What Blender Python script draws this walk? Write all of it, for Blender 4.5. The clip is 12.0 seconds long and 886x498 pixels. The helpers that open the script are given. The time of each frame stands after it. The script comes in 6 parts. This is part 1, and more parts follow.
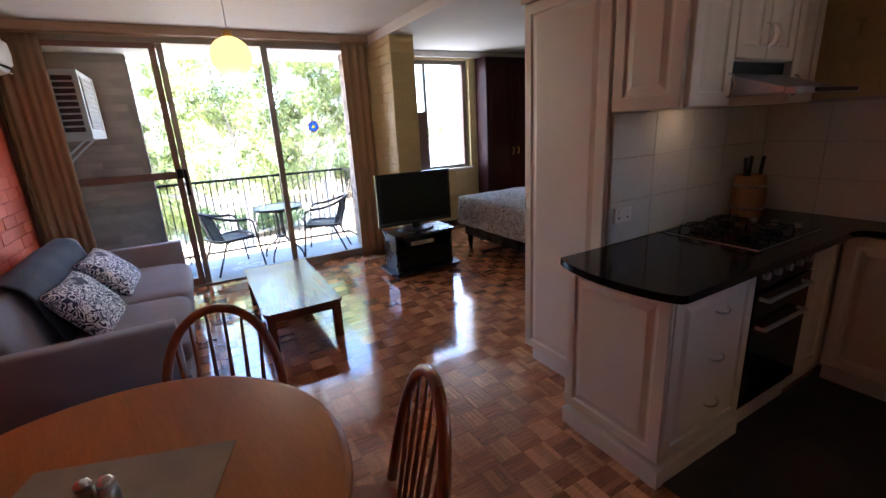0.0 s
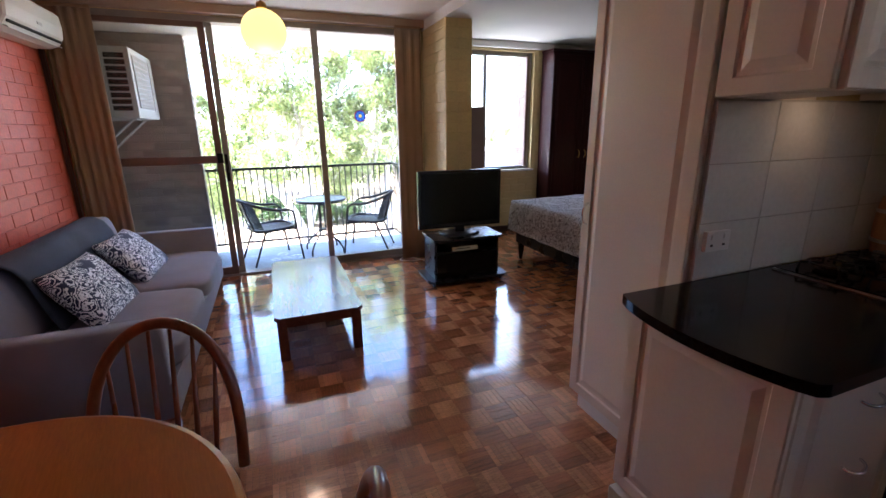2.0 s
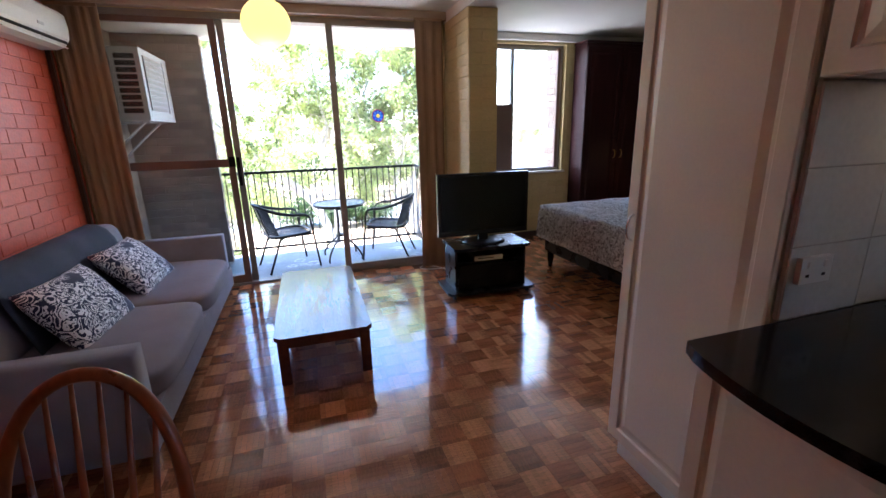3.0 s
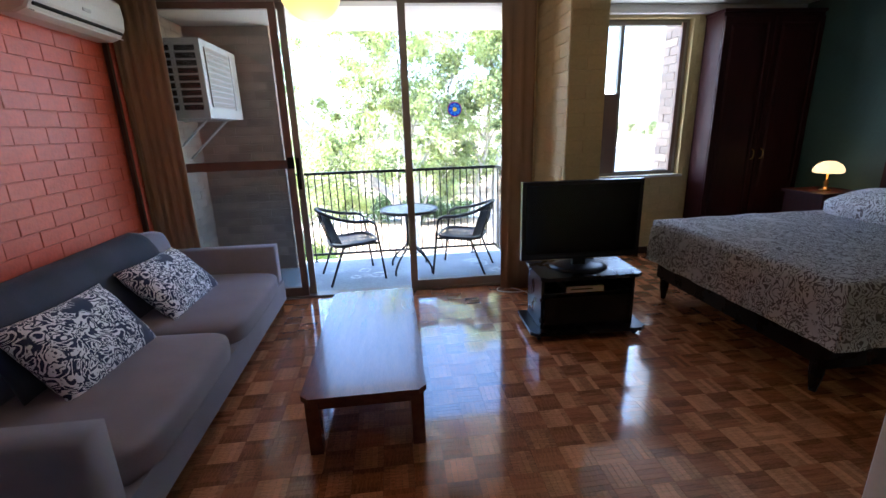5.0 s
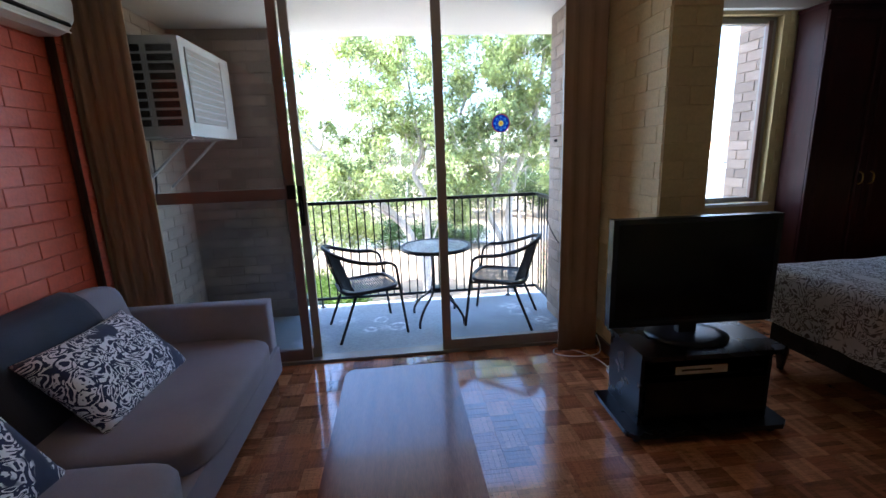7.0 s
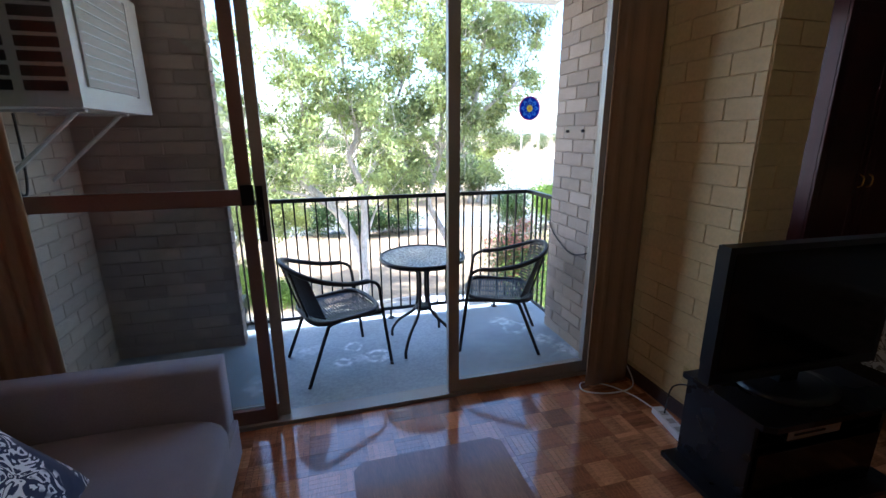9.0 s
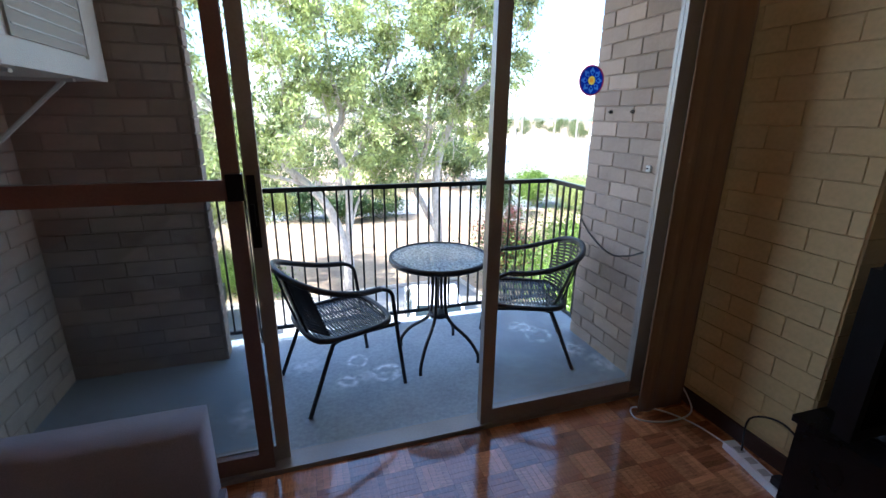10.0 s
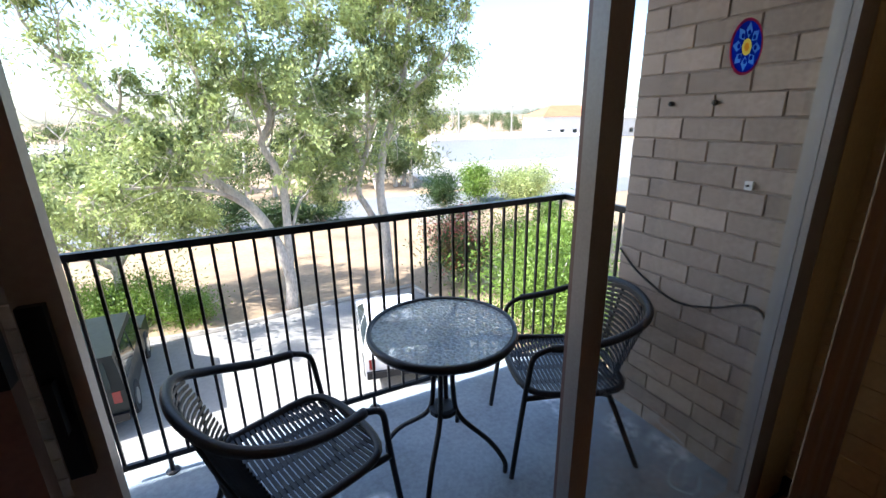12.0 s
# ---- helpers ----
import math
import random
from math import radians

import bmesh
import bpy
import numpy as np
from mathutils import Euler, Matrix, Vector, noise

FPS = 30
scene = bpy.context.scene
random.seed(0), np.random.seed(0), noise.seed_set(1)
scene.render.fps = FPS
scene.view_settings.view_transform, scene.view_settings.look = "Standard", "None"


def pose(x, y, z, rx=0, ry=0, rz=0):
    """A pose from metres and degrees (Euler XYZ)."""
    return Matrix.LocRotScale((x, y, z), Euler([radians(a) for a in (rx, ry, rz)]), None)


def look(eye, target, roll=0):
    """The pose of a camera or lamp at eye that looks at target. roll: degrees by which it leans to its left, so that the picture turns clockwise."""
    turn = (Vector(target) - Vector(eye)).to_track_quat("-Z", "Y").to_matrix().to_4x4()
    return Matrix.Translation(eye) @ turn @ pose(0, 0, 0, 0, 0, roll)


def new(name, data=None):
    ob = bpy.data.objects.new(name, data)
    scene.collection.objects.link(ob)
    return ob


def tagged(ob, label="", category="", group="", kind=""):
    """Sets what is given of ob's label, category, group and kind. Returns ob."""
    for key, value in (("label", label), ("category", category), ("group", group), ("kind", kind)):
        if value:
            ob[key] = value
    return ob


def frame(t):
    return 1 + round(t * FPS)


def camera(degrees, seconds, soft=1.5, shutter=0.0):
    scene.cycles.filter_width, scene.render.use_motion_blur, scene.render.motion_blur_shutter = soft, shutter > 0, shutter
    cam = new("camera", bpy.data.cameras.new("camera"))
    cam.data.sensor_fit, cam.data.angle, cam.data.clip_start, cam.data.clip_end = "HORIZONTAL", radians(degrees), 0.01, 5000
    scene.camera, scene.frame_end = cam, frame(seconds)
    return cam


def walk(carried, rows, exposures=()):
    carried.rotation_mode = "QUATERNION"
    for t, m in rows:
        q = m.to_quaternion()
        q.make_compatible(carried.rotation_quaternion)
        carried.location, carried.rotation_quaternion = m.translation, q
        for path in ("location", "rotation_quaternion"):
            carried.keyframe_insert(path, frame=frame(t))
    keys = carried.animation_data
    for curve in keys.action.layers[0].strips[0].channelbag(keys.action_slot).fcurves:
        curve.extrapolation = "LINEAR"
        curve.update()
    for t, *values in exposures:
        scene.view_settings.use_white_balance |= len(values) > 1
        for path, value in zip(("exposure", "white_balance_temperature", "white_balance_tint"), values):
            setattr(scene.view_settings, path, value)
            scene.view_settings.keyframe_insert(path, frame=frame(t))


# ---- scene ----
cam = camera(91.4, 12.0)
PATH = [
    (0, (0.849, 0.414, 1.508), (1.781, 2.096, 0.957), -3.2),
    (0.5, (0.94, 0.436, 1.496), (1.801, 2.152, 0.936), -1.8),
    (1, (1.014, 0.493, 1.479), (1.806, 2.234, 0.892), -1.3),
    (1.5, (1.103, 0.608, 1.456), (1.847, 2.377, 0.893), -1.0),
    (2, (1.176, 0.753, 1.44), (1.871, 2.549, 0.9), -0.7),
    (2.5, (1.244, 0.869, 1.437), (1.891, 2.677, 0.878), -1.8),
    (3, (1.349, 1.036, 1.426), (1.921, 2.876, 0.892), -1.4),
    (3.5, (1.442, 1.194, 1.409), (1.819, 3.078, 0.852), -1.1),
    (5.5, (1.546, 1.955, 1.426), (1.736, 3.878, 0.91), -1.3),
    (6, (1.49, 2.18, 1.389), (1.626, 4.126, 0.951), 0.2),
    (6.5, (1.487, 2.369, 1.429), (1.549, 4.305, 0.929), 1.7),
    (7, (1.404, 2.602, 1.394), (1.593, 4.545, 0.96), -2.1),
    (7.5, (1.243, 2.754, 1.445), (1.546, 4.672, 0.967), -1.0),
    (9.5, (0.997, 3.62, 1.438), (1.556, 5.463, 0.898), -0.4),
    (10, (0.94, 3.87, 1.416), (1.536, 5.689, 0.835), 0.7),
    (10.5, (0.976, 4.121, 1.409), (1.598, 5.936, 0.845), 1.7),
    (11, (0.996, 4.345, 1.41), (1.6, 6.163, 0.836), 1.9),
    (11.5, (0.995, 4.604, 1.432), (1.73, 6.39, 0.911), -0.8),
    (12, (1.018, 4.829, 1.438), (1.852, 6.546, 0.842), -1.1),
]
walk(cam, [(t, look(eye, target, roll)) for t, eye, target, roll in PATH],
     exposures=[(0.0, 3.98, 5500, 17), (3.5, 3.72, 5400, 16), (5.5, 3.3, 5250, 12), (6.5, 2.95, 5200, 12), (7.5, 2.7, 5250, 11), (9.5, 2.38, 5400, 11), (11.0, 2.08, 5550, 10), (12.0, 1.66, 5750, 10)])

# ---- world and sun ----
world = bpy.data.worlds.new("world")
scene.world = world
world.use_nodes = True
wn = world.node_tree.nodes
sky = wn.new("ShaderNodeTexSky")
sky.sky_type, sky.sun_disc = "NISHITA", False
sky.sun_elevation, sky.sun_rotation = radians(46), radians(-88)
sky.air_density, sky.dust_density, sky.altitude = 1.0, 1.5, 50
wn["Background"].inputs["Strength"].default_value = 0.15
world.node_tree.links.new(sky.outputs[0], wn["Background"].inputs["Color"])
sun = new("sun", bpy.data.lights.new("sun", "SUN"))
sun.data.energy, sun.data.angle, sun.data.color = 5.0, radians(0.53), (1.0, 0.95, 0.86)
sun.matrix_world = look((0, 0, 0), (0.72, -0.03, -0.72))

sky_lamp = new("window_sky_light", bpy.data.lights.new("window_sky_light", "AREA"))
sky_lamp.data.shape, sky_lamp.data.size, sky_lamp.data.size_y = "RECTANGLE", 0.86, 1.38
sky_lamp.data.energy, sky_lamp.data.color = 0.9, (0.88, 0.94, 1.0)
sky_lamp.matrix_world = look((4.12, 6.16, 1.62), (4.12, 5.0, 1.62))


# ---- materials ----
def link(nt, a, b):
    nt.links.new(a, b)
def surf(name, base, rough=0.5, metal=0.0, vary=0.12, scale=6.0, fine=90.0, bump=0.15, spec=0.5, coat=0.0, random_tint=0.0,
         island=0.0, stretch=(1, 1, 1), second=None, amount=0.5, edge=0.15, rough_vary=0.08, sheen=0.0):
    """A painted, wooden, stone or cloth surface: broad mottling, fine grain, relief, and an optional second tone."""
    m = bpy.data.materials.new(name)
    m.use_nodes = True
    nt = m.node_tree
    n = nt.nodes
    b = n["Principled BSDF"]
    co = n.new("ShaderNodeTexCoord")
    mp = n.new("ShaderNodeMapping")
    mp.inputs["Scale"].default_value = stretch
    link(nt, co.outputs["Object"], mp.inputs["Vector"])
    big, small = n.new("ShaderNodeTexNoise"), n.new("ShaderNodeTexNoise")
    big.inputs["Scale"].default_value, big.inputs["Detail"].default_value = scale, 4
    small.inputs["Scale"].default_value, small.inputs["Detail"].default_value = fine, 3
    link(nt, mp.outputs[0], big.inputs["Vector"])
    link(nt, mp.outputs[0], small.inputs["Vector"])
    mix = n.new("ShaderNodeMath")
    mix.operation = "MULTIPLY_ADD"
    mix.inputs[1].default_value = 0.5
    link(nt, big.outputs["Fac"], mix.inputs[0])
    half = n.new("ShaderNodeMath")
    half.operation = "MULTIPLY"
    half.inputs[1].default_value = 0.5
    link(nt, small.outputs["Fac"], half.inputs[0])
    link(nt, half.outputs[0], mix.inputs[2])
    last = mix.outputs[0]
    if random_tint or island:
        info, geo = n.new("ShaderNodeObjectInfo"), n.new("ShaderNodeNewGeometry")
        a1, a2 = n.new("ShaderNodeMath"), n.new("ShaderNodeMath")
        a1.operation = a2.operation = "MULTIPLY_ADD"
        a1.inputs[1].default_value, a2.inputs[1].default_value = random_tint, island
        s1 = n.new("ShaderNodeMath")
        s1.operation = "SUBTRACT"
        s1.inputs[1].default_value = (random_tint + island) / 2
        link(nt, info.outputs["Random"], a1.inputs[0])
        link(nt, last, a1.inputs[2])
        link(nt, geo.outputs["Random Per Island"], a2.inputs[0])
        link(nt, a1.outputs[0], a2.inputs[2])
        link(nt, a2.outputs[0], s1.inputs[0])
        last = s1.outputs[0]
    ramp = n.new("ShaderNodeValToRGB")
    e = ramp.color_ramp.elements
    dark = [max(0, c * (1 - vary * 1.6)) for c in base]
    light = [min(1, c * (1 + vary * 1.4)) for c in base]
    e[0].position, e[0].color = 0.3, (*dark, 1)
    e[1].position, e[1].color = 0.7, (*light, 1)
    link(nt, last, ramp.inputs[0])
    out = ramp.outputs[0]
    if second:
        patch = n.new("ShaderNodeTexNoise")
        patch.inputs["Scale"].default_value, patch.inputs["Detail"].default_value = scale * 0.6, 8
        patch.inputs["Distortion"].default_value = 0.4
        link(nt, mp.outputs[0], patch.inputs["Vector"])
        pr = n.new("ShaderNodeValToRGB")
        pr.color_ramp.elements[0].position, pr.color_ramp.elements[1].position = 1 - amount, min(1, 1 - amount + edge)
        link(nt, patch.outputs["Fac"], pr.inputs[0])
        mx = n.new("ShaderNodeMix")
        mx.data_type = "RGBA"
        link(nt, pr.outputs[0], mx.inputs["Factor"])
        link(nt, out, mx.inputs[6])
        mx.inputs[7].default_value = (*second, 1)
        out = mx.outputs[2]
    link(nt, out, b.inputs["Base Color"])
    rr = n.new("ShaderNodeMath")
    rr.operation = "MULTIPLY_ADD"
    rr.inputs[1].default_value, rr.inputs[2].default_value = rough_vary * 2, max(0.0, rough - rough_vary)
    link(nt, big.outputs["Fac"], rr.inputs[0])
    link(nt, rr.outputs[0], b.inputs["Roughness"])
    b.inputs["Metallic"].default_value = metal
    b.inputs["Specular IOR Level"].default_value = spec
    b.inputs["Coat Weight"].default_value = coat
    b.inputs["Coat Roughness"].default_value = 0.06
    if sheen:
        b.inputs["Sheen Weight"].default_value = sheen
    if bump:
        bp = n.new("ShaderNodeBump")
        bp.inputs["Strength"].default_value, bp.inputs["Distance"].default_value = bump, 0.01
        link(nt, mix.outputs[0], bp.inputs["Height"])
        link(nt, bp.outputs[0], b.inputs["Normal"])
    return m
def plain(name, base, rough=0.4, metal=0.0, glow=0.0, transmission=0.0, spec=0.5):
    m = bpy.data.materials.new(name)
    m.use_nodes = True
    b = m.node_tree.nodes["Principled BSDF"]
    b.inputs["Base Color"].default_value = (*base, 1)
    b.inputs["Roughness"].default_value, b.inputs["Metallic"].default_value = rough, metal
    b.inputs["Transmission Weight"].default_value = transmission
    b.inputs["Specular IOR Level"].default_value = spec
    if glow:
        b.inputs["Emission Color"].default_value = (*base, 1)
        b.inputs["Emission Strength"].default_value = glow
    return m
def pane_glass(name, tint=(1, 1, 1), low=0.04, ripple=0.0, haze=0.0):
    """Thin window glass: clear, with a mirror share that rises at grazing angles; ripple and haze for cast glass."""
    m = bpy.data.materials.new(name)
    m.use_nodes = True
    nt = m.node_tree
    n = nt.nodes
    n.remove(n["Principled BSDF"])
    tr, gl, lw, mx = n.new("ShaderNodeBsdfTransparent"), n.new("ShaderNodeBsdfGlossy"), n.new("ShaderNodeLayerWeight"), n.new("ShaderNodeMixShader")
    pw, ma = n.new("ShaderNodeMath"), n.new("ShaderNodeMath")
    lw.inputs["Blend"].default_value = 0.5
    pw.operation, ma.operation = "POWER", "MULTIPLY_ADD"
    pw.inputs[1].default_value, ma.inputs[1].default_value, ma.inputs[2].default_value = 5.0, 0.8, low
    link(nt, lw.outputs["Facing"], pw.inputs[0])
    link(nt, pw.outputs[0], ma.inputs[0])
    tr.inputs["Color"].default_value = (*tint, 1)
    gl.inputs["Roughness"].default_value = 0.02
    clear = tr.outputs[0]
    if haze:
        tl, hz = n.new("ShaderNodeBsdfTranslucent"), n.new("ShaderNodeMixShader")
        tl.inputs["Color"].default_value = (0.9, 0.95, 0.95, 1)
        hz.inputs[0].default_value = haze
        link(nt, clear, hz.inputs[1])
        link(nt, tl.outputs[0], hz.inputs[2])
        clear = hz.outputs[0]
    if ripple:
        co, vo, bp = n.new("ShaderNodeTexCoord"), n.new("ShaderNodeTexVoronoi"), n.new("ShaderNodeBump")
        vo.inputs["Scale"].default_value = 70
        bp.inputs["Strength"].default_value, bp.inputs["Distance"].default_value = ripple, 0.004
        link(nt, co.outputs["Object"], vo.inputs["Vector"])
        link(nt, vo.outputs["Distance"], bp.inputs["Height"])
        link(nt, bp.outputs[0], gl.inputs["Normal"])
        if haze:
            cell = n.new("ShaderNodeMapRange")
            cell.inputs["From Min"].default_value, cell.inputs["From Max"].default_value = 0.15, 0.75
            cell.inputs["To Min"].default_value, cell.inputs["To Max"].default_value = haze * 0.4, min(1.0, haze * 2.2)
            link(nt, vo.outputs["Distance"], cell.inputs["Value"])
            link(nt, cell.outputs[0], hz.inputs[0])
        gl.inputs["Roughness"].default_value = 0.12
        if haze:
            link(nt, bp.outputs[0], tl.inputs["Normal"])
    link(nt, ma.outputs[0], mx.inputs[0])
    link(nt, clear, mx.inputs[1])
    link(nt, gl.outputs[0], mx.inputs[2])
    link(nt, mx.outputs[0], n["Material Output"].inputs["Surface"])
    return m
def leaf_material(name, dark, light):
    m = bpy.data.materials.new(name)
    m.use_nodes = True
    nt = m.node_tree
    n = nt.nodes
    b = n["Principled BSDF"]
    geo, ramp = n.new("ShaderNodeNewGeometry"), n.new("ShaderNodeValToRGB")
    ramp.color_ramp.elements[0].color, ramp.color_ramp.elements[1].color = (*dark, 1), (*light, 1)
    # broad noise paints brighter and darker clumps into the leaf colour
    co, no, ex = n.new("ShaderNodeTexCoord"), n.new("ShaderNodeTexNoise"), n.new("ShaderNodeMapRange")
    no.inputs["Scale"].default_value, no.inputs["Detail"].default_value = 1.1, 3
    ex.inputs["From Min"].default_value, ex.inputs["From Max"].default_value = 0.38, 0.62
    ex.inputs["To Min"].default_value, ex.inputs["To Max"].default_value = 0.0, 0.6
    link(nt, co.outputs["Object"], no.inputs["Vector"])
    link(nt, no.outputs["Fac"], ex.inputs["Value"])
    clump_tone = n.new("ShaderNodeMath")
    clump_tone.operation = "MULTIPLY_ADD"
    clump_tone.inputs[1].default_value = 0.4
    link(nt, geo.outputs["Random Per Island"], clump_tone.inputs[0])
    link(nt, ex.outputs[0], clump_tone.inputs[2])
    link(nt, clump_tone.outputs[0], ramp.inputs[0])
    link(nt, ramp.outputs[0], b.inputs["Base Color"])
    b.inputs["Roughness"].default_value = 0.45
    t, mx = n.new("ShaderNodeBsdfTranslucent"), n.new("ShaderNodeMixShader")
    link(nt, ramp.outputs[0], t.inputs["Color"])
    mx.inputs[0].default_value = 0.4
    link(nt, b.outputs[0], mx.inputs[1])
    link(nt, t.outputs[0], mx.inputs[2])
    link(nt, mx.outputs[0], n["Material Output"].inputs["Surface"])
    return m
def stained(name, base):
    """Translucent coloured film."""
    m = bpy.data.materials.new(name)
    m.use_nodes = True
    nt = m.node_tree
    n = nt.nodes
    b = n["Principled BSDF"]
    b.inputs["Base Color"].default_value = (*base, 1)
    b.inputs["Roughness"].default_value = 0.3
    t, mx = n.new("ShaderNodeBsdfTranslucent"), n.new("ShaderNodeMixShader")
    t.inputs["Color"].default_value = (*base, 1)
    mx.inputs[0].default_value = 0.8
    link(nt, b.outputs[0], mx.inputs[1])
    link(nt, t.outputs[0], mx.inputs[2])
    link(nt, mx.outputs[0], n["Material Output"].inputs["Surface"])
    return m


def pattern_cloth(name, ground, figure, scale, cover, third=None):
    """Cloth printed with scrolling leaf shapes."""
    m = bpy.data.materials.new(name)
    m.use_nodes = True
    nt = m.node_tree
    n = nt.nodes
    b = n["Principled BSDF"]
    co, no, vo = n.new("ShaderNodeTexCoord"), n.new("ShaderNodeTexNoise"), n.new("ShaderNodeTexVoronoi")
    no.inputs["Scale"].default_value, no.inputs["Detail"].default_value, no.inputs["Distortion"].default_value = scale, 1.5, 2.2
    vo.inputs["Scale"].default_value = scale * 1.3
    vo.feature = "SMOOTH_F1"
    link(nt, co.outputs["Object"], no.inputs["Vector"])
    link(nt, co.outputs["Object"], vo.inputs["Vector"])
    add = n.new("ShaderNodeMath")
    add.operation = "MULTIPLY_ADD"
    add.inputs[1].default_value = 0.35
    link(nt, vo.outputs["Distance"], add.inputs[0])
    link(nt, no.outputs["Fac"], add.inputs[2])
    wv = n.new("ShaderNodeMath")
    wv.operation = "PINGPONG"
    wv.inputs[1].default_value = 0.09
    link(nt, add.outputs[0], wv.inputs[0])
    ramp = n.new("ShaderNodeValToRGB")
    ramp.color_ramp.interpolation = "LINEAR"
    e = ramp.color_ramp.elements
    e[0].position, e[0].color = cover * 0.09, (*figure, 1)
    e[1].position, e[1].color = cover * 0.09 + 0.006, (*ground, 1)
    link(nt, wv.outputs[0], ramp.inputs[0])
    out = ramp.outputs[0]
    if third:
        n2 = n.new("ShaderNodeTexNoise")
        n2.inputs["Scale"].default_value, n2.inputs["Detail"].default_value = scale * 0.55, 2
        link(nt, co.outputs["Object"], n2.inputs["Vector"])
        r2 = n.new("ShaderNodeValToRGB")
        r2.color_ramp.elements[0].position, r2.color_ramp.elements[1].position = 0.63, 0.66
        link(nt, n2.outputs["Fac"], r2.inputs[0])
        mx = n.new("ShaderNodeMix")
        mx.data_type = "RGBA"
        link(nt, r2.outputs[0], mx.inputs["Factor"])
        link(nt, out, mx.inputs[6])
        mx.inputs[7].default_value = (*third, 1)
        out = mx.outputs[2]
    link(nt, out, b.inputs["Base Color"])
    b.inputs["Roughness"].default_value = 0.85
    b.inputs["Sheen Weight"].default_value = 0.2
    wave = n.new("ShaderNodeTexNoise")
    wave.inputs["Scale"].default_value = 9
    bp = n.new("ShaderNodeBump")
    bp.inputs["Strength"].default_value, bp.inputs["Distance"].default_value = 0.25, 0.03
    link(nt, co.outputs["Object"], wave.inputs["Vector"])
    link(nt, wave.outputs["Fac"], bp.inputs["Height"])
    link(nt, bp.outputs[0], b.inputs["Normal"])
    return m
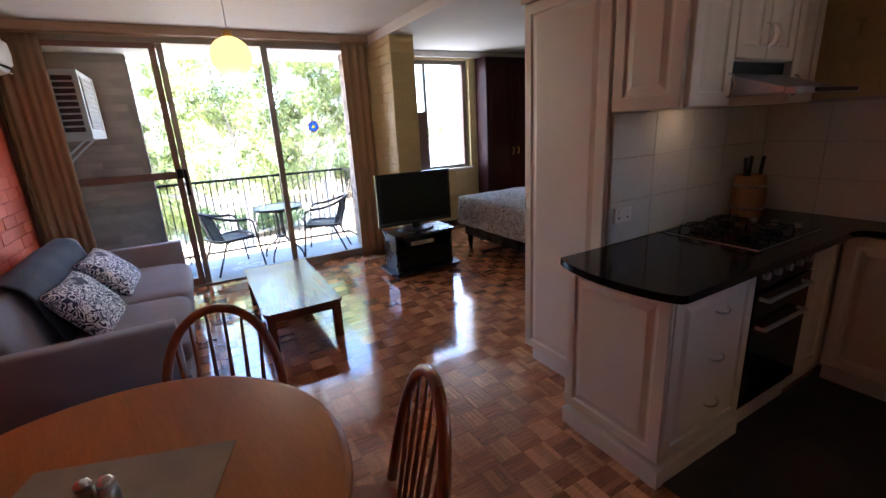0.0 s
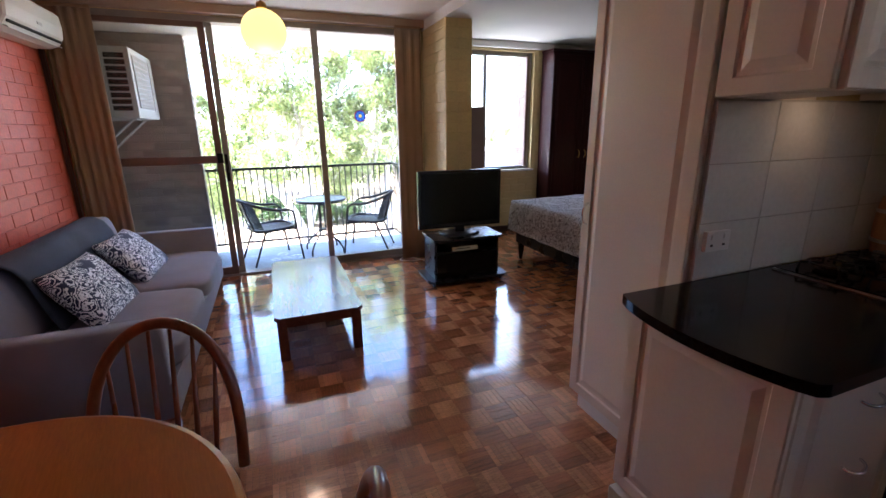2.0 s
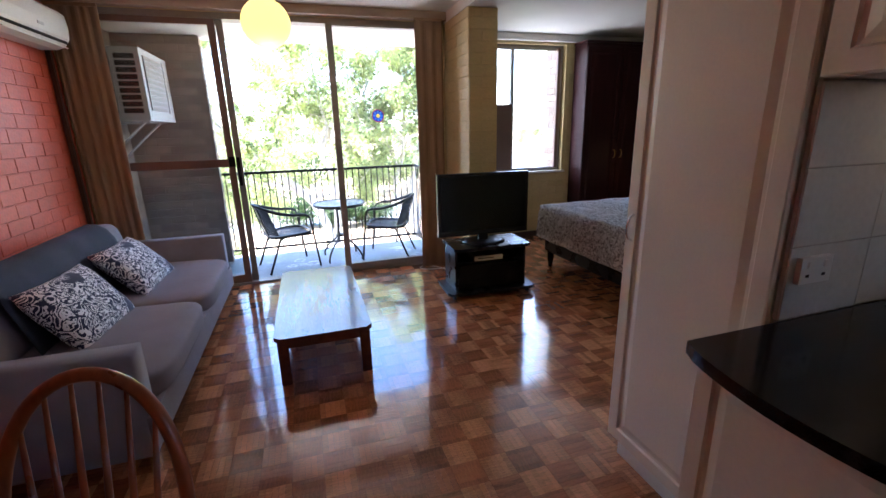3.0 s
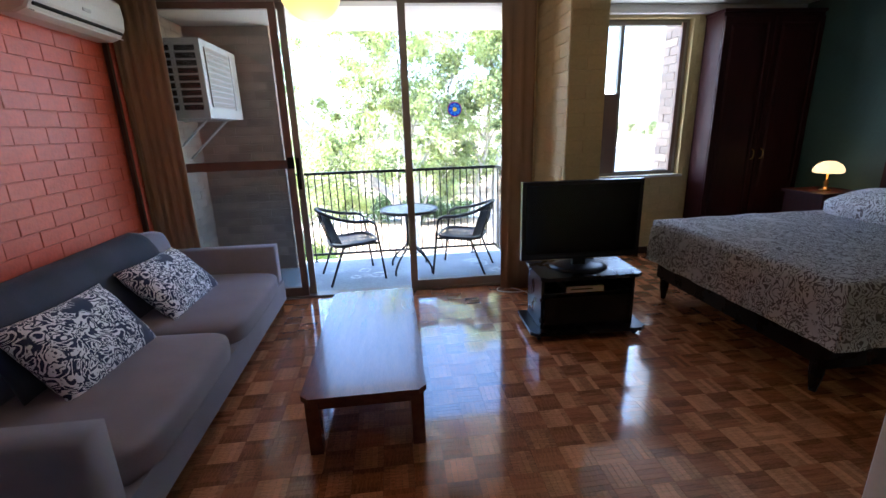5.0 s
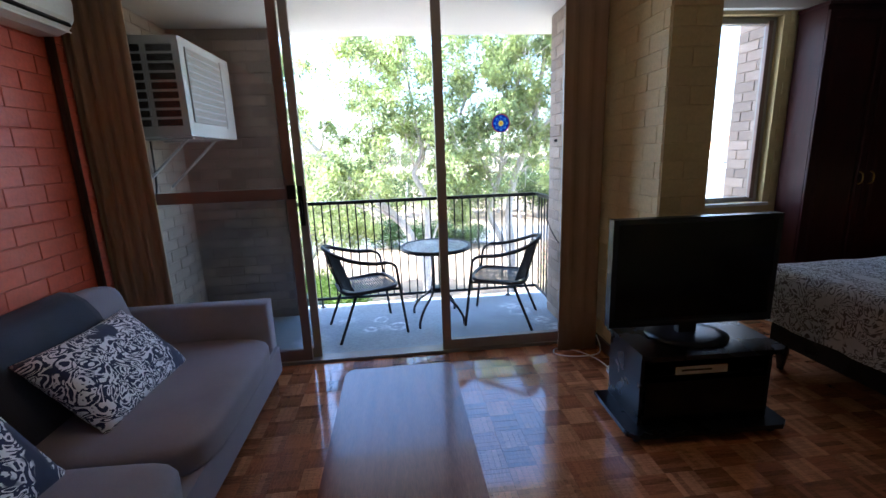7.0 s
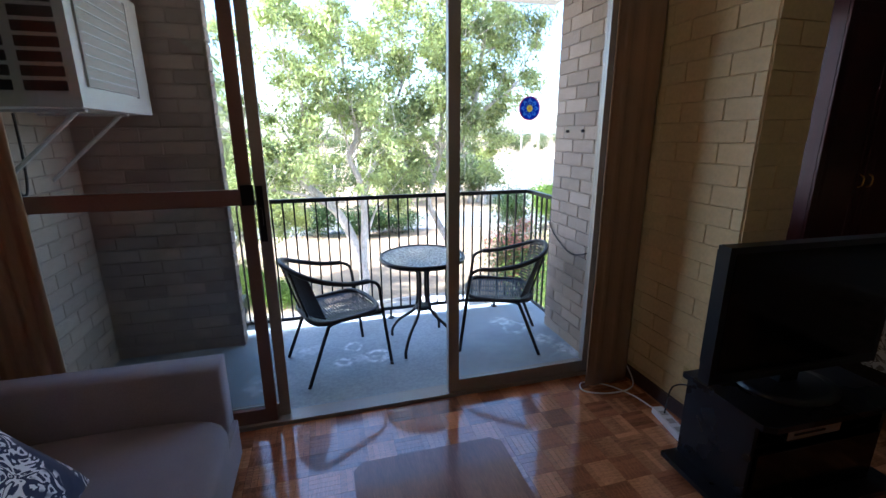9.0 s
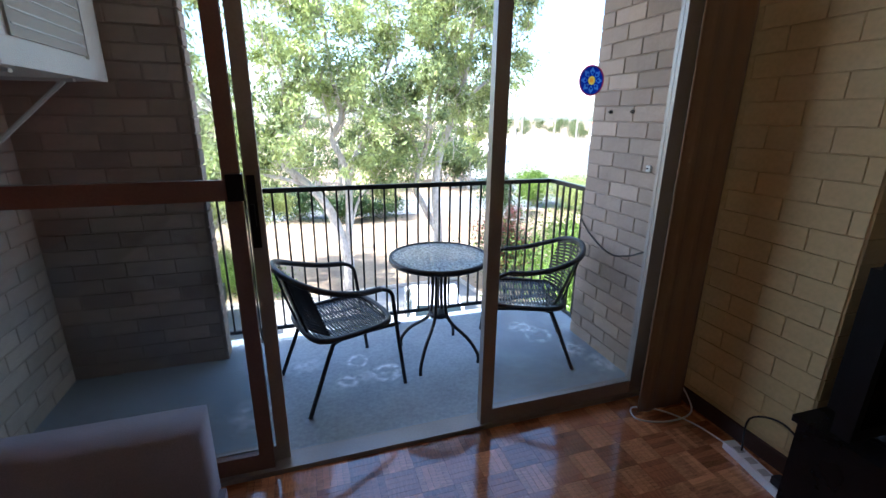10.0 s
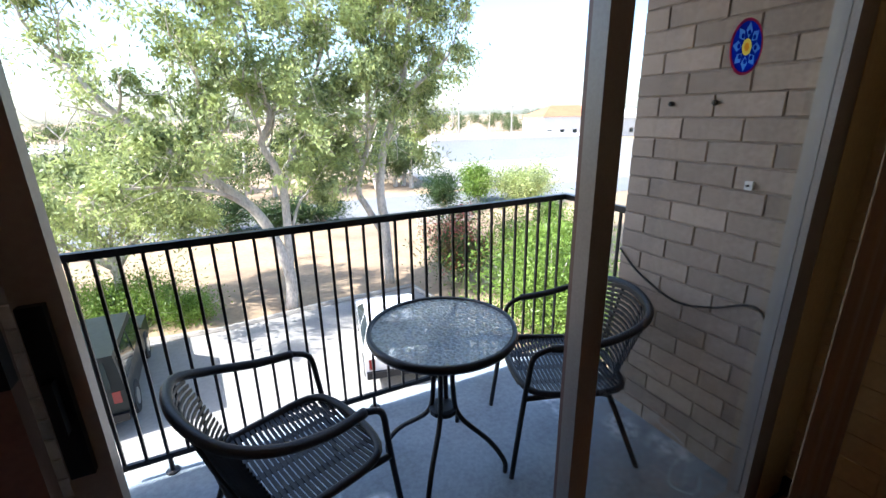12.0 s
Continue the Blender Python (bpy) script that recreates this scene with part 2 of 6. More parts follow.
M = dict(
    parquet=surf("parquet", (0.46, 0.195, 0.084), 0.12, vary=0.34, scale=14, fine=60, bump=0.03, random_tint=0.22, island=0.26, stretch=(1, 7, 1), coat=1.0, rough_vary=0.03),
    vinyl=surf("dark_vinyl", (0.035, 0.022, 0.016), 0.55, vary=0.25, scale=4, fine=40, bump=0.05, second=(0.05, 0.033, 0.024), amount=0.45),
    # darker copy: paints the duller sheen of squares turned the other way
    parquet_sheen_dark=surf("parquet_sheen_dark", (0.30, 0.112, 0.045), 0.12, vary=0.34, scale=14, fine=60, bump=0.03, random_tint=0.22, island=0.26, stretch=(1, 7, 1), coat=1.0, rough_vary=0.03),
    underfloor=surf("underfloor", (0.05, 0.025, 0.012), 0.6),
    orange=surf("orange_paint", (0.68, 0.13, 0.06), 0.42, vary=0.10, scale=5, fine=45, bump=0.35, random_tint=0.12, island=0.1),
    cream=surf("cream_paint", (0.62, 0.49, 0.24), 0.5, vary=0.08, scale=4, fine=50, bump=0.3, random_tint=0.1, island=0.1),
    teal=surf("teal_paint", (0.05, 0.10, 0.09), 0.6, vary=0.08, scale=4, fine=50, bump=0.1),
    ceiling=surf("ceiling_paint", (0.74, 0.70, 0.63), 0.8, vary=0.04, scale=3, fine=120, bump=0.12),
    white=surf("white_paint", (0.74, 0.71, 0.66), 0.5, vary=0.04, scale=3, fine=80, bump=0.05),
    balcony_brick=surf("balcony_brick", (0.38, 0.30, 0.24), 0.85, vary=0.16, scale=6, fine=70, bump=0.5, random_tint=0.35, island=0.3),
    pale_brick=surf("pale_brick", (0.50, 0.42, 0.33), 0.85, vary=0.12, scale=6, fine=70, bump=0.4, random_tint=0.25, island=0.2),
    mortar=surf("mortar", (0.31, 0.25, 0.205), 0.9, vary=0.2, scale=9, fine=90, bump=0.4),
    render_wall=surf("grey_render", (0.34, 0.32, 0.29), 0.85, vary=0.15, scale=4, fine=60, bump=0.3),
    slab=surf("balcony_concrete", (0.29, 0.335, 0.37), 0.55, vary=0.18, scale=3, fine=50, bump=0.15, second=(0.44, 0.48, 0.50), amount=0.40, edge=0.22),
    aluminium=surf("aluminium", (0.33, 0.305, 0.28), 0.40, metal=0.4, vary=0.08, scale=5, fine=120, bump=0.03),
    bronze=surf("bronze_frame", (0.21, 0.135, 0.115), 0.42, metal=0.25, vary=0.1, scale=5, fine=120, bump=0.03),
    black_metal=surf("black_metal", (0.012, 0.012, 0.014), 0.38, metal=0.2, vary=0.3, scale=8, fine=150, bump=0.05),
    rattan=surf("black_rattan", (0.018, 0.017, 0.02), 0.45, vary=0.3, scale=10, fine=160, bump=0.3),
    pelmet=surf("pelmet_timber", (0.40, 0.30, 0.22), 0.55, vary=0.08, scale=3, fine=60, bump=0.03, stretch=(1, 8, 8)),
    curtain=surf("curtain_cloth", (0.29, 0.19, 0.11), 0.9, vary=0.1, scale=4, fine=300, bump=0.2, sheen=0.2),
    sofa=surf("sofa_cloth", (0.25, 0.225, 0.262), 0.9, vary=0.12, scale=5, fine=350, bump=0.35, sheen=0.12),
    throw=surf("slate_cloth", (0.040, 0.043, 0.062), 0.85, vary=0.3, scale=5, fine=300, bump=0.35, sheen=0.05),
    dark_wood=surf("dark_table_wood", (0.17, 0.055, 0.03), 0.22, vary=0.3, scale=3, fine=30, bump=0.03, stretch=(9, 1, 9), coat=0.3, rough_vary=0.05),
    beech=surf("honey_wood", (0.50, 0.165, 0.026), 0.33, spec=0.25, vary=0.12, scale=3, fine=28, bump=0.03, stretch=(8, 1, 8), coat=0.05, rough_vary=0.06),
    chair_wood=surf("chair_wood", (0.27, 0.066, 0.018), 0.3, vary=0.2, scale=8, fine=60, bump=0.03, stretch=(1, 1, 0.3), coat=0.3),
    wardrobe=surf("wardrobe_veneer", (0.030, 0.005, 0.005), 0.46, vary=0.3, scale=3, fine=30, bump=0.02, stretch=(8, 8, 1), coat=0.0, spec=0.2),
    black_plastic=surf("black_plastic", (0.008, 0.008, 0.01), 0.35, vary=0.2, scale=8, fine=200, bump=0.03, spec=0.3),
    black_stand=surf("black_cabinet", (0.006, 0.006, 0.008), 0.28, vary=0.25, scale=6, fine=80, bump=0.03, spec=0.3),
    screen=plain("tv_screen", (0.004, 0.004, 0.005), 0.12, spec=0.2),
    chrome=plain("chrome", (0.75, 0.75, 0.76), 0.14, 1.0),
    steel=surf("brushed_steel", (0.55, 0.54, 0.52), 0.32, metal=1.0, vary=0.06, scale=5, fine=200, bump=0.02, stretch=(1, 12, 12)),
    cupboard=surf("cupboard_white", (0.73, 0.64, 0.54), 0.4, vary=0.03, scale=3, fine=90, bump=0.03),
    granite=surf("black_granite", (0.010, 0.010, 0.012), 0.12, vary=0.5, scale=60, fine=260, bump=0.0, coat=0.0, spec=0.3, rough_vary=0.03),
    tile=surf("wall_tile", (0.68, 0.67, 0.64), 0.2, vary=0.05, scale=4, fine=60, bump=0.03, random_tint=0.1, rough_vary=0.05),
    grout=surf("grout", (0.45, 0.43, 0.40), 0.9),
    ac_white=surf("ac_plastic", (0.72, 0.71, 0.67), 0.4, vary=0.04, scale=4, fine=90, bump=0.03),
    ac_grille=surf("ac_grille", (0.42, 0.40, 0.36), 0.6, vary=0.1, scale=40, fine=200, bump=0.2),
    dark_slot=plain("dark_slot", (0.012, 0.012, 0.012), 0.6),
    white_plastic=plain("white_plastic", (0.75, 0.74, 0.72), 0.35),
    globe=plain("globe_shade", (1.0, 0.70, 0.16), 0.5, glow=0.15),
    lamp_shade=plain("lamp_shade", (1.0, 0.62, 0.26), 0.6, glow=0.16),
    brass=plain("brass", (0.55, 0.33, 0.10), 0.3, 1.0),
    glass=pane_glass("pane_glass", (0.96, 0.97, 0.97)),
    dim_glass=pane_glass("dim_glass", (0.93, 0.94, 0.94), 0.05),
    mesh_screen=pane_glass("mesh_screen", (0.91, 0.92, 0.92), 0.02),
    bed_cloth=pattern_cloth("bed_cloth", (0.86, 0.84, 0.86), (0.20, 0.17, 0.18), 12, 0.34, (0.84, 0.82, 0.84)),
    pillow=pattern_cloth("pillow_cloth", (0.86, 0.86, 0.89), (0.016, 0.024, 0.075), 12, 0.50, (0.022, 0.03, 0.075)),
    mat_cloth=surf("placemat_cloth", (0.42, 0.34, 0.24), 0.9, vary=0.1, scale=8, fine=400, bump=0.4),
    wicker=surf("keg_wood", (0.38, 0.20, 0.10), 0.6, vary=0.2, scale=6, fine=60, bump=0.2, stretch=(6, 6, 1)),
    skirting=surf("dark_skirting", (0.05, 0.025, 0.018), 0.4),
    bark=surf("gum_bark", (0.56, 0.49, 0.42), 0.85, vary=0.3, scale=2.5, fine=20, bump=0.5, stretch=(1, 1, 0.4), second=(0.25, 0.175, 0.135), amount=0.42, edge=0.2),
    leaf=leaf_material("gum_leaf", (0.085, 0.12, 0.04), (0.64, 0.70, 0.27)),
    leaf_far=leaf_material("far_leaf", (0.05, 0.075, 0.022), (0.16, 0.20, 0.07)),
    leaf_fresh=leaf_material("fresh_leaf", (0.09, 0.16, 0.02), (0.28, 0.40, 0.07)),
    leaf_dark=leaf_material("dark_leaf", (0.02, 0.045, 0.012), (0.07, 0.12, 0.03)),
    flower=leaf_material("red_flower", (0.50, 0.06, 0.06), (0.75, 0.26, 0.24)),
    dirt=surf("dry_ground", (0.36, 0.255, 0.155), 0.95, vary=0.18, scale=0.5, fine=6, bump=0.4, second=(0.22, 0.15, 0.10), amount=0.48, edge=0.2),
    drive=surf("pale_driveway", (0.31, 0.29, 0.265), 0.9, vary=0.1, scale=0.6, fine=12, bump=0.2),
    road=surf("grey_road", (0.20, 0.20, 0.20), 0.9, vary=0.1, scale=0.7, fine=14, bump=0.2),
    kerb=surf("kerb_concrete", (0.40, 0.36, 0.31), 0.9, vary=0.15, scale=2, fine=30, bump=0.3),
    car_dark=surf("dark_car_paint", (0.012, 0.016, 0.016), 0.42, vary=0.1, coat=0.0, spec=0.25, bump=0.0),
    car_white=surf("white_car_paint", (0.72, 0.72, 0.74), 0.25, vary=0.03, coat=0.6, bump=0.0),
    car_glass=plain("car_glass", (0.02, 0.03, 0.03), 0.06),
    rubber=surf("rubber", (0.02, 0.02, 0.02), 0.8),
    tail_light=plain("tail_light", (0.16, 0.01, 0.008), 0.2),
    pale_wall=surf("pale_building", (0.72, 0.70, 0.66), 0.8, vary=0.05, scale=0.3, fine=4, bump=0.05),
    roof=surf("orange_roof", (0.42, 0.17, 0.08), 0.8, vary=0.15, scale=0.6, fine=5, bump=0.2),
    blue=stained("blue_film", (0.05, 0.11, 0.62)),
    light_blue=stained("light_blue_film", (0.28, 0.58, 0.95)),
    amber=stained("amber_film", (0.95, 0.55, 0.12)),
    yellow=stained("yellow_film", (1.0, 0.88, 0.30)),
    maroon=stained("maroon_film", (0.55, 0.10, 0.20)),
)
M["table_glass"] = pane_glass("rippled_glass", (0.95, 0.99, 1.0), 0.14, 1.0, 0.60)
def chalk_rings(m, rings, colour):
    """White tide marks left by pots on a floor: uneven rings and smears."""
    nt = m.node_tree
    n = nt.nodes
    b = n["Principled BSDF"]
    base = b.inputs["Base Color"].links[0].from_socket
    co, no, fine = n.new("ShaderNodeTexCoord"), n.new("ShaderNodeTexNoise"), n.new("ShaderNodeTexNoise")
    no.inputs["Scale"].default_value, fine.inputs["Scale"].default_value, fine.inputs["Detail"].default_value = 9, 22, 6
    link(nt, co.outputs["Object"], no.inputs["Vector"])
    link(nt, co.outputs["Object"], fine.inputs["Vector"])
    total = None
    for x, y, r, w, s in rings:
        d = n.new("ShaderNodeVectorMath")
        d.operation = "DISTANCE"
        d.inputs[1].default_value = (x, y, -0.053)
        link(nt, co.outputs["Object"], d.inputs[0])
        wob, off, ab, rg = n.new("ShaderNodeMath"), n.new("ShaderNodeMath"), n.new("ShaderNodeMath"), n.new("ShaderNodeMapRange")
        wob.operation, off.operation, ab.operation = "MULTIPLY_ADD", "SUBTRACT", "ABSOLUTE"
        wob.inputs[1].default_value = 0.10
        link(nt, no.outputs["Fac"], wob.inputs[0])
        link(nt, d.outputs["Value"], wob.inputs[2])
        off.inputs[1].default_value = r + 0.05
        link(nt, wob.outputs[0], off.inputs[0])
        link(nt, off.outputs[0], ab.inputs[0])
        rg.inputs["From Min"].default_value, rg.inputs["From Max"].default_value = 0.0, w
        rg.inputs["To Min"].default_value, rg.inputs["To Max"].default_value = s, 0.0
        link(nt, ab.outputs[0], rg.inputs["Value"])
        if total is None:
            total = rg.outputs[0]
        else:
            mx = n.new("ShaderNodeMath")
            mx.operation = "MAXIMUM"
            link(nt, total, mx.inputs[0])
            link(nt, rg.outputs[0], mx.inputs[1])
            total = mx.outputs[0]
    patch, mul = n.new("ShaderNodeMapRange"), n.new("ShaderNodeMath")
    patch.inputs["From Min"].default_value, patch.inputs["From Max"].default_value = 0.36, 0.62
    link(nt, fine.outputs["Fac"], patch.inputs["Value"])
    mul.operation = "MULTIPLY"
    link(nt, total, mul.inputs[0])
    link(nt, patch.outputs[0], mul.inputs[1])
    mix = n.new("ShaderNodeMix")
    mix.data_type = "RGBA"
    link(nt, mul.outputs[0], mix.inputs["Factor"])
    link(nt, base, mix.inputs[6])
    mix.inputs[7].default_value = (*colour, 1)
    link(nt, mix.outputs[2], b.inputs["Base Color"])


chalk_rings(M["slab"], [(1.19, 6.31, 0.055, 0.02, 1.0), (1.33, 6.14, 0.075, 0.03, 1.0), (1.10, 6.10, 0.045, 0.035, 0.9), (1.22, 6.13, 0.0, 0.10, 0.6), (1.33, 6.14, 0.0, 0.05, 0.7),
                        (2.45, 6.30, 0.09, 0.03, 0.8), (2.58, 6.05, 0.05, 0.06, 0.9), (2.66, 5.86, 0.04, 0.08, 0.9), (2.40, 6.42, 0.05, 0.06, 0.8), (0.62, 5.95, 0.06, 0.10, 0.6), (0.85, 6.35, 0.0, 0.14, 0.5)],
            (0.80, 0.83, 0.85))
# ---- building blocks ----
def part(name, bm, material, parent=None, label="", smooth=False, bevel=0.0):
    """One mesh object from a bmesh, as a part of parent."""
    if bevel:
        sharp = [e for e in bm.edges if len(e.link_faces) == 2 and e.calc_face_angle(0) > 0.6]
        bmesh.ops.bevel(bm, geom=sharp, offset=bevel, segments=2, affect="EDGES", profile=0.7, clamp_overlap=True)
    bmesh.ops.recalc_face_normals(bm, faces=bm.faces)
    me = bpy.data.meshes.new(name)
    bm.to_mesh(me)
    bm.free()
    me.materials.append(M[material])
    if smooth:
        for p in me.polygons:
            p.use_smooth = True
    ob = new(name, me)
    if parent:
        ob.parent = parent
    if label:
        tagged(ob, label)
    return ob
def thing(name, x, y, z, rz, label, category, group="", kind=""):
    ob = new(name)
    ob.empty_display_size = 0.1
    ob.matrix_world = pose(x, y, z, 0, 0, rz)
    return tagged(ob, label, category, group, kind)
def bx(x0, x1, y0, y1, z0, z1, bm=None):
    bm = bm or bmesh.new()
    v = [bm.verts.new((x, y, z)) for z in (z0, z1) for y in (y0, y1) for x in (x0, x1)]
    for f in ((0, 2, 3, 1), (4, 5, 7, 6), (0, 1, 5, 4), (2, 6, 7, 3), (0, 4, 6, 2), (1, 3, 7, 5)):
        bm.faces.new([v[i] for i in f])
    return bm
def ring_frame(p, d, r, n):
    d = d.normalized()
    a = d.orthogonal().normalized()
    b = d.cross(a)
    return [p + (a * math.cos(2 * math.pi * i / n) + b * math.sin(2 * math.pi * i / n)) * r for i in range(n)]
def tube(pts, radii, n=8, bm=None, closed=False):
    """A round tube along points; radii is a number or a list."""
    bm = bm or bmesh.new()
    pts = [Vector(p) for p in pts]
    rr = radii if isinstance(radii, (list, tuple)) else [radii] * len(pts)
    rings, up = [], None
    count = len(pts)
    for i, p in enumerate(pts):
        if closed:
            d = (pts[(i + 1) % count] - pts[i - 1]).normalized()
        else:
            d = (pts[min(i + 1, count - 1)] - pts[max(i - 1, 0)]).normalized()
        a = d.orthogonal().normalized() if up is None else (up - d * up.dot(d)).normalized()
        up = a
        b = d.cross(a)
        rings.append([bm.verts.new(p + (a * math.cos(2 * math.pi * k / n) + b * math.sin(2 * math.pi * k / n)) * rr[i]) for k in range(n)])
    for i in range(count if closed else count - 1):
        r0, r1 = rings[i], rings[(i + 1) % count]
        for k in range(n):
            bm.faces.new((r0[k], r0[(k + 1) % n], r1[(k + 1) % n], r1[k]))
    if not closed:
        bm.faces.new(rings[0][::-1])
        bm.faces.new(rings[-1])
    return bm
def smooth_path(pts, steps=6, closed=False):
    """Catmull-Rom through the points."""
    p = [Vector(q) for q in pts]
    out, c = [], len(p)
    for i in range(c if closed else c - 1):
        if closed:
            a, b, d, e = p[i - 1], p[i], p[(i + 1) % c], p[(i + 2) % c]
        else:
            a, b, d, e = p[max(i - 1, 0)], p[i], p[i + 1], p[min(i + 2, c - 1)]
        for s in range(steps):
            t = s / steps
            out.append(0.5 * ((2 * b) + (d - a) * t + (2 * a - 5 * b + 4 * d - e) * t * t + (3 * b - a - 3 * d + e) * t ** 3))
    if not closed:
        out.append(p[-1])
    return out
def lathe(profile, n=24, bm=None, centre=(0, 0)):
    bm = bm or bmesh.new()
    rings = []
    for r, z in profile:
        if r < 1e-5:
            rings.append([bm.verts.new((centre[0], centre[1], z))])
        else:
            rings.append([bm.verts.new((centre[0] + r * math.cos(2 * math.pi * k / n), centre[1] + r * math.sin(2 * math.pi * k / n), z)) for k in range(n)])
    for a, b in zip(rings, rings[1:]):
        for k in range(n):
            if len(a) == 1 and len(b) > 1:
                bm.faces.new((a[0], b[k], b[(k + 1) % n]))
            elif len(b) == 1 and len(a) > 1:
                bm.faces.new((a[k], a[(k + 1) % n], b[0]))
            elif len(a) > 1:
                bm.faces.new((a[k], a[(k + 1) % n], b[(k + 1) % n], b[k]))
    if abs(profile[0][0] - profile[-1][0]) < 0.01 and abs(profile[0][1] - profile[-1][1]) < 0.02 and len(profile) > 4:
        for k in range(n):
            bm.faces.new((rings[-1][k], rings[-1][(k + 1) % n], rings[0][(k + 1) % n], rings[0][k]))
        return bm
    for r in (rings[0], rings[-1]):
        if len(r) > 1:
            bm.faces.new(r)
    return bm
def prism(outline, z0, z1, bm=None):
    """An upright prism over an outline of (x, y)."""
    bm = bm or bmesh.new()
    lo = [bm.verts.new((x, y, z0)) for x, y in outline]
    hi = [bm.verts.new((x, y, z1)) for x, y in outline]
    bm.faces.new(lo[::-1])
    bm.faces.new(hi)
    c = len(outline)
    for i in range(c):
        bm.faces.new((lo[i], lo[(i + 1) % c], hi[(i + 1) % c], hi[i]))
    return bm
def turned(bm, m):
    bmesh.ops.transform(bm, matrix=m, verts=bm.verts)
    return bm
def cushion(sx, sy, sz, puff=0.3, n=10, seed=1, sag=0.0):
    """A soft block with rounded edges and slightly uneven faces, centred on the origin."""
    bm = bmesh.new()
    bmesh.ops.create_cube(bm, size=2)
    bmesh.ops.subdivide_edges(bm, edges=bm.edges, cuts=n, use_grid_fill=True)
    for v in bm.verts:
        p = v.co.copy()
        k = 6.0
        length = (abs(p.x) ** k + abs(p.y) ** k + abs(p.z) ** k) ** (1 / k)
        p = p / length
        bulge = (1 - p.x * p.x * 0.6) * (1 - p.y * p.y * 0.6)
        w = noise.noise(Vector((p.x * 1.4 + seed * 3.1, p.y * 1.4, p.z * 1.4 + seed)))
        v.co = Vector((p.x * sx / 2, p.y * sy / 2, p.z * sz / 2 * (1 - puff + puff * bulge * 1.25) + w * sz * 0.05 - sag * bulge * sz * (p.z > 0)))
    return bm
def wall(name, x0, x1, y0, y1, z0, z1, material, label):
    return tagged(part(name, bx(x0, x1, y0, y1, z0, z1), material), label, "wall", kind="structure")
def chamfer_block(l, h, d, c=0.003):
    """A brick or tile: x along, z up, front towards -y, with its front edges worn."""
    bm = bmesh.new()
    back = [bm.verts.new((x, 0, z)) for x, z in ((0, 0), (l, 0), (l, h), (0, h))]
    rim = [bm.verts.new((x, -d + c, z)) for x, z in ((0, 0), (l, 0), (l, h), (0, h))]
    face = [bm.verts.new((x, -d, z)) for x, z in ((c, c), (l - c, c), (l - c, h - c), (c, h - c))]
    for a, b in ((back, rim), (rim, face)):
        for i in range(4):
            bm.faces.new((a[i], a[(i + 1) % 4], b[(i + 1) % 4], b[i]))
    bm.faces.new(face)
    bmesh.ops.recalc_face_normals(bm, faces=bm.faces)
    return bm
BLOCKS = {}
def block_mesh(name, l, h, d, c, material):
    key = (name, round(l, 3), round(h, 3), d, c, material)
    if key not in BLOCKS:
        me = bpy.data.meshes.new(name)
        bm = chamfer_block(l, h, d, c)
        bm.to_mesh(me)
        bm.free()
        me.materials.append(M[material])
        BLOCKS[key] = me
    return BLOCKS[key]
def cladding(parent, corner, u, width, height, length, course, material, name="brick", gap=0.007, depth=0.012, chamfer=0.003,
             bond=0.5, holes=(), keep=None, limit=300, seed=1, jitter=0.0015):
    """Bricks or tiles on a wall face: from corner along u, facing u x up. The first ones inside keep are objects, the rest one mesh."""
    rng = random.Random(seed)
    u, up = Vector(u), Vector((0, 0, 1))
    out = u.cross(up)
    turn = Matrix((u, -out, up)).transposed().to_4x4()
    places = []
    rows = int(math.ceil(height / course))
    for r in range(rows):
        s = -(r % 2) * bond * length
        while s < width:
            a, b = max(s, 0), min(s + length, width) - gap
            z0, z1 = r * course, min((r + 1) * course, height) - gap
            s += length
            if b - a < 0.02 or z1 - z0 < 0.015:
                continue
            if any(a < h[1] and b > h[0] and z0 < h[3] and z1 > h[2] for h in holes):
                continue
            places.append((a, b - a, z0, z1 - z0))
    rest = []
    made = 0
    for a, l, z, h in places:
        at = Vector(corner) + u * a + up * z + out * rng.uniform(0, jitter)
        if made < limit and (keep is None or (keep[0] <= a <= keep[1] and keep[2] <= z <= keep[3])):
            ob = new(name, block_mesh(name, l, h, depth, chamfer, material))
            ob.parent = parent
            ob.matrix_local = parent.matrix_world.inverted() @ Matrix.Translation(at) @ turn
            made += 1
        else:
            rest.append((at, l, h))
    if rest:
        verts, faces = [], []
        for at, l, h in rest:
            base = len(verts)
            for dx, dz, dd in ((0, 0, 0), (l, 0, 0), (l, h, 0), (0, h, 0), (0, 0, depth - chamfer), (l, 0, depth - chamfer), (l, h, depth - chamfer), (0, h, depth - chamfer),
                               (chamfer, chamfer, depth), (l - chamfer, chamfer, depth), (l - chamfer, h - chamfer, depth), (chamfer, h - chamfer, depth)):
                verts.append(at + u * dx + up * dz + out * dd)
            for o in (0, 4):
                for i in range(4):
                    faces.append((base + o + i, base + o + (i + 1) % 4, base + o + 4 + (i + 1) % 4, base + o + 4 + i))
            faces.append((base + 8, base + 9, base + 10, base + 11))
        me = bpy.data.meshes.new(name + "s")
        me.from_pydata([tuple(v) for v in verts], [], faces)
        me.materials.append(M[material])
        ob = tagged(new("further_" + name + "s", me), kind="stuff")
        ob.parent = parent
        ob.matrix_local = parent.matrix_world.inverted()
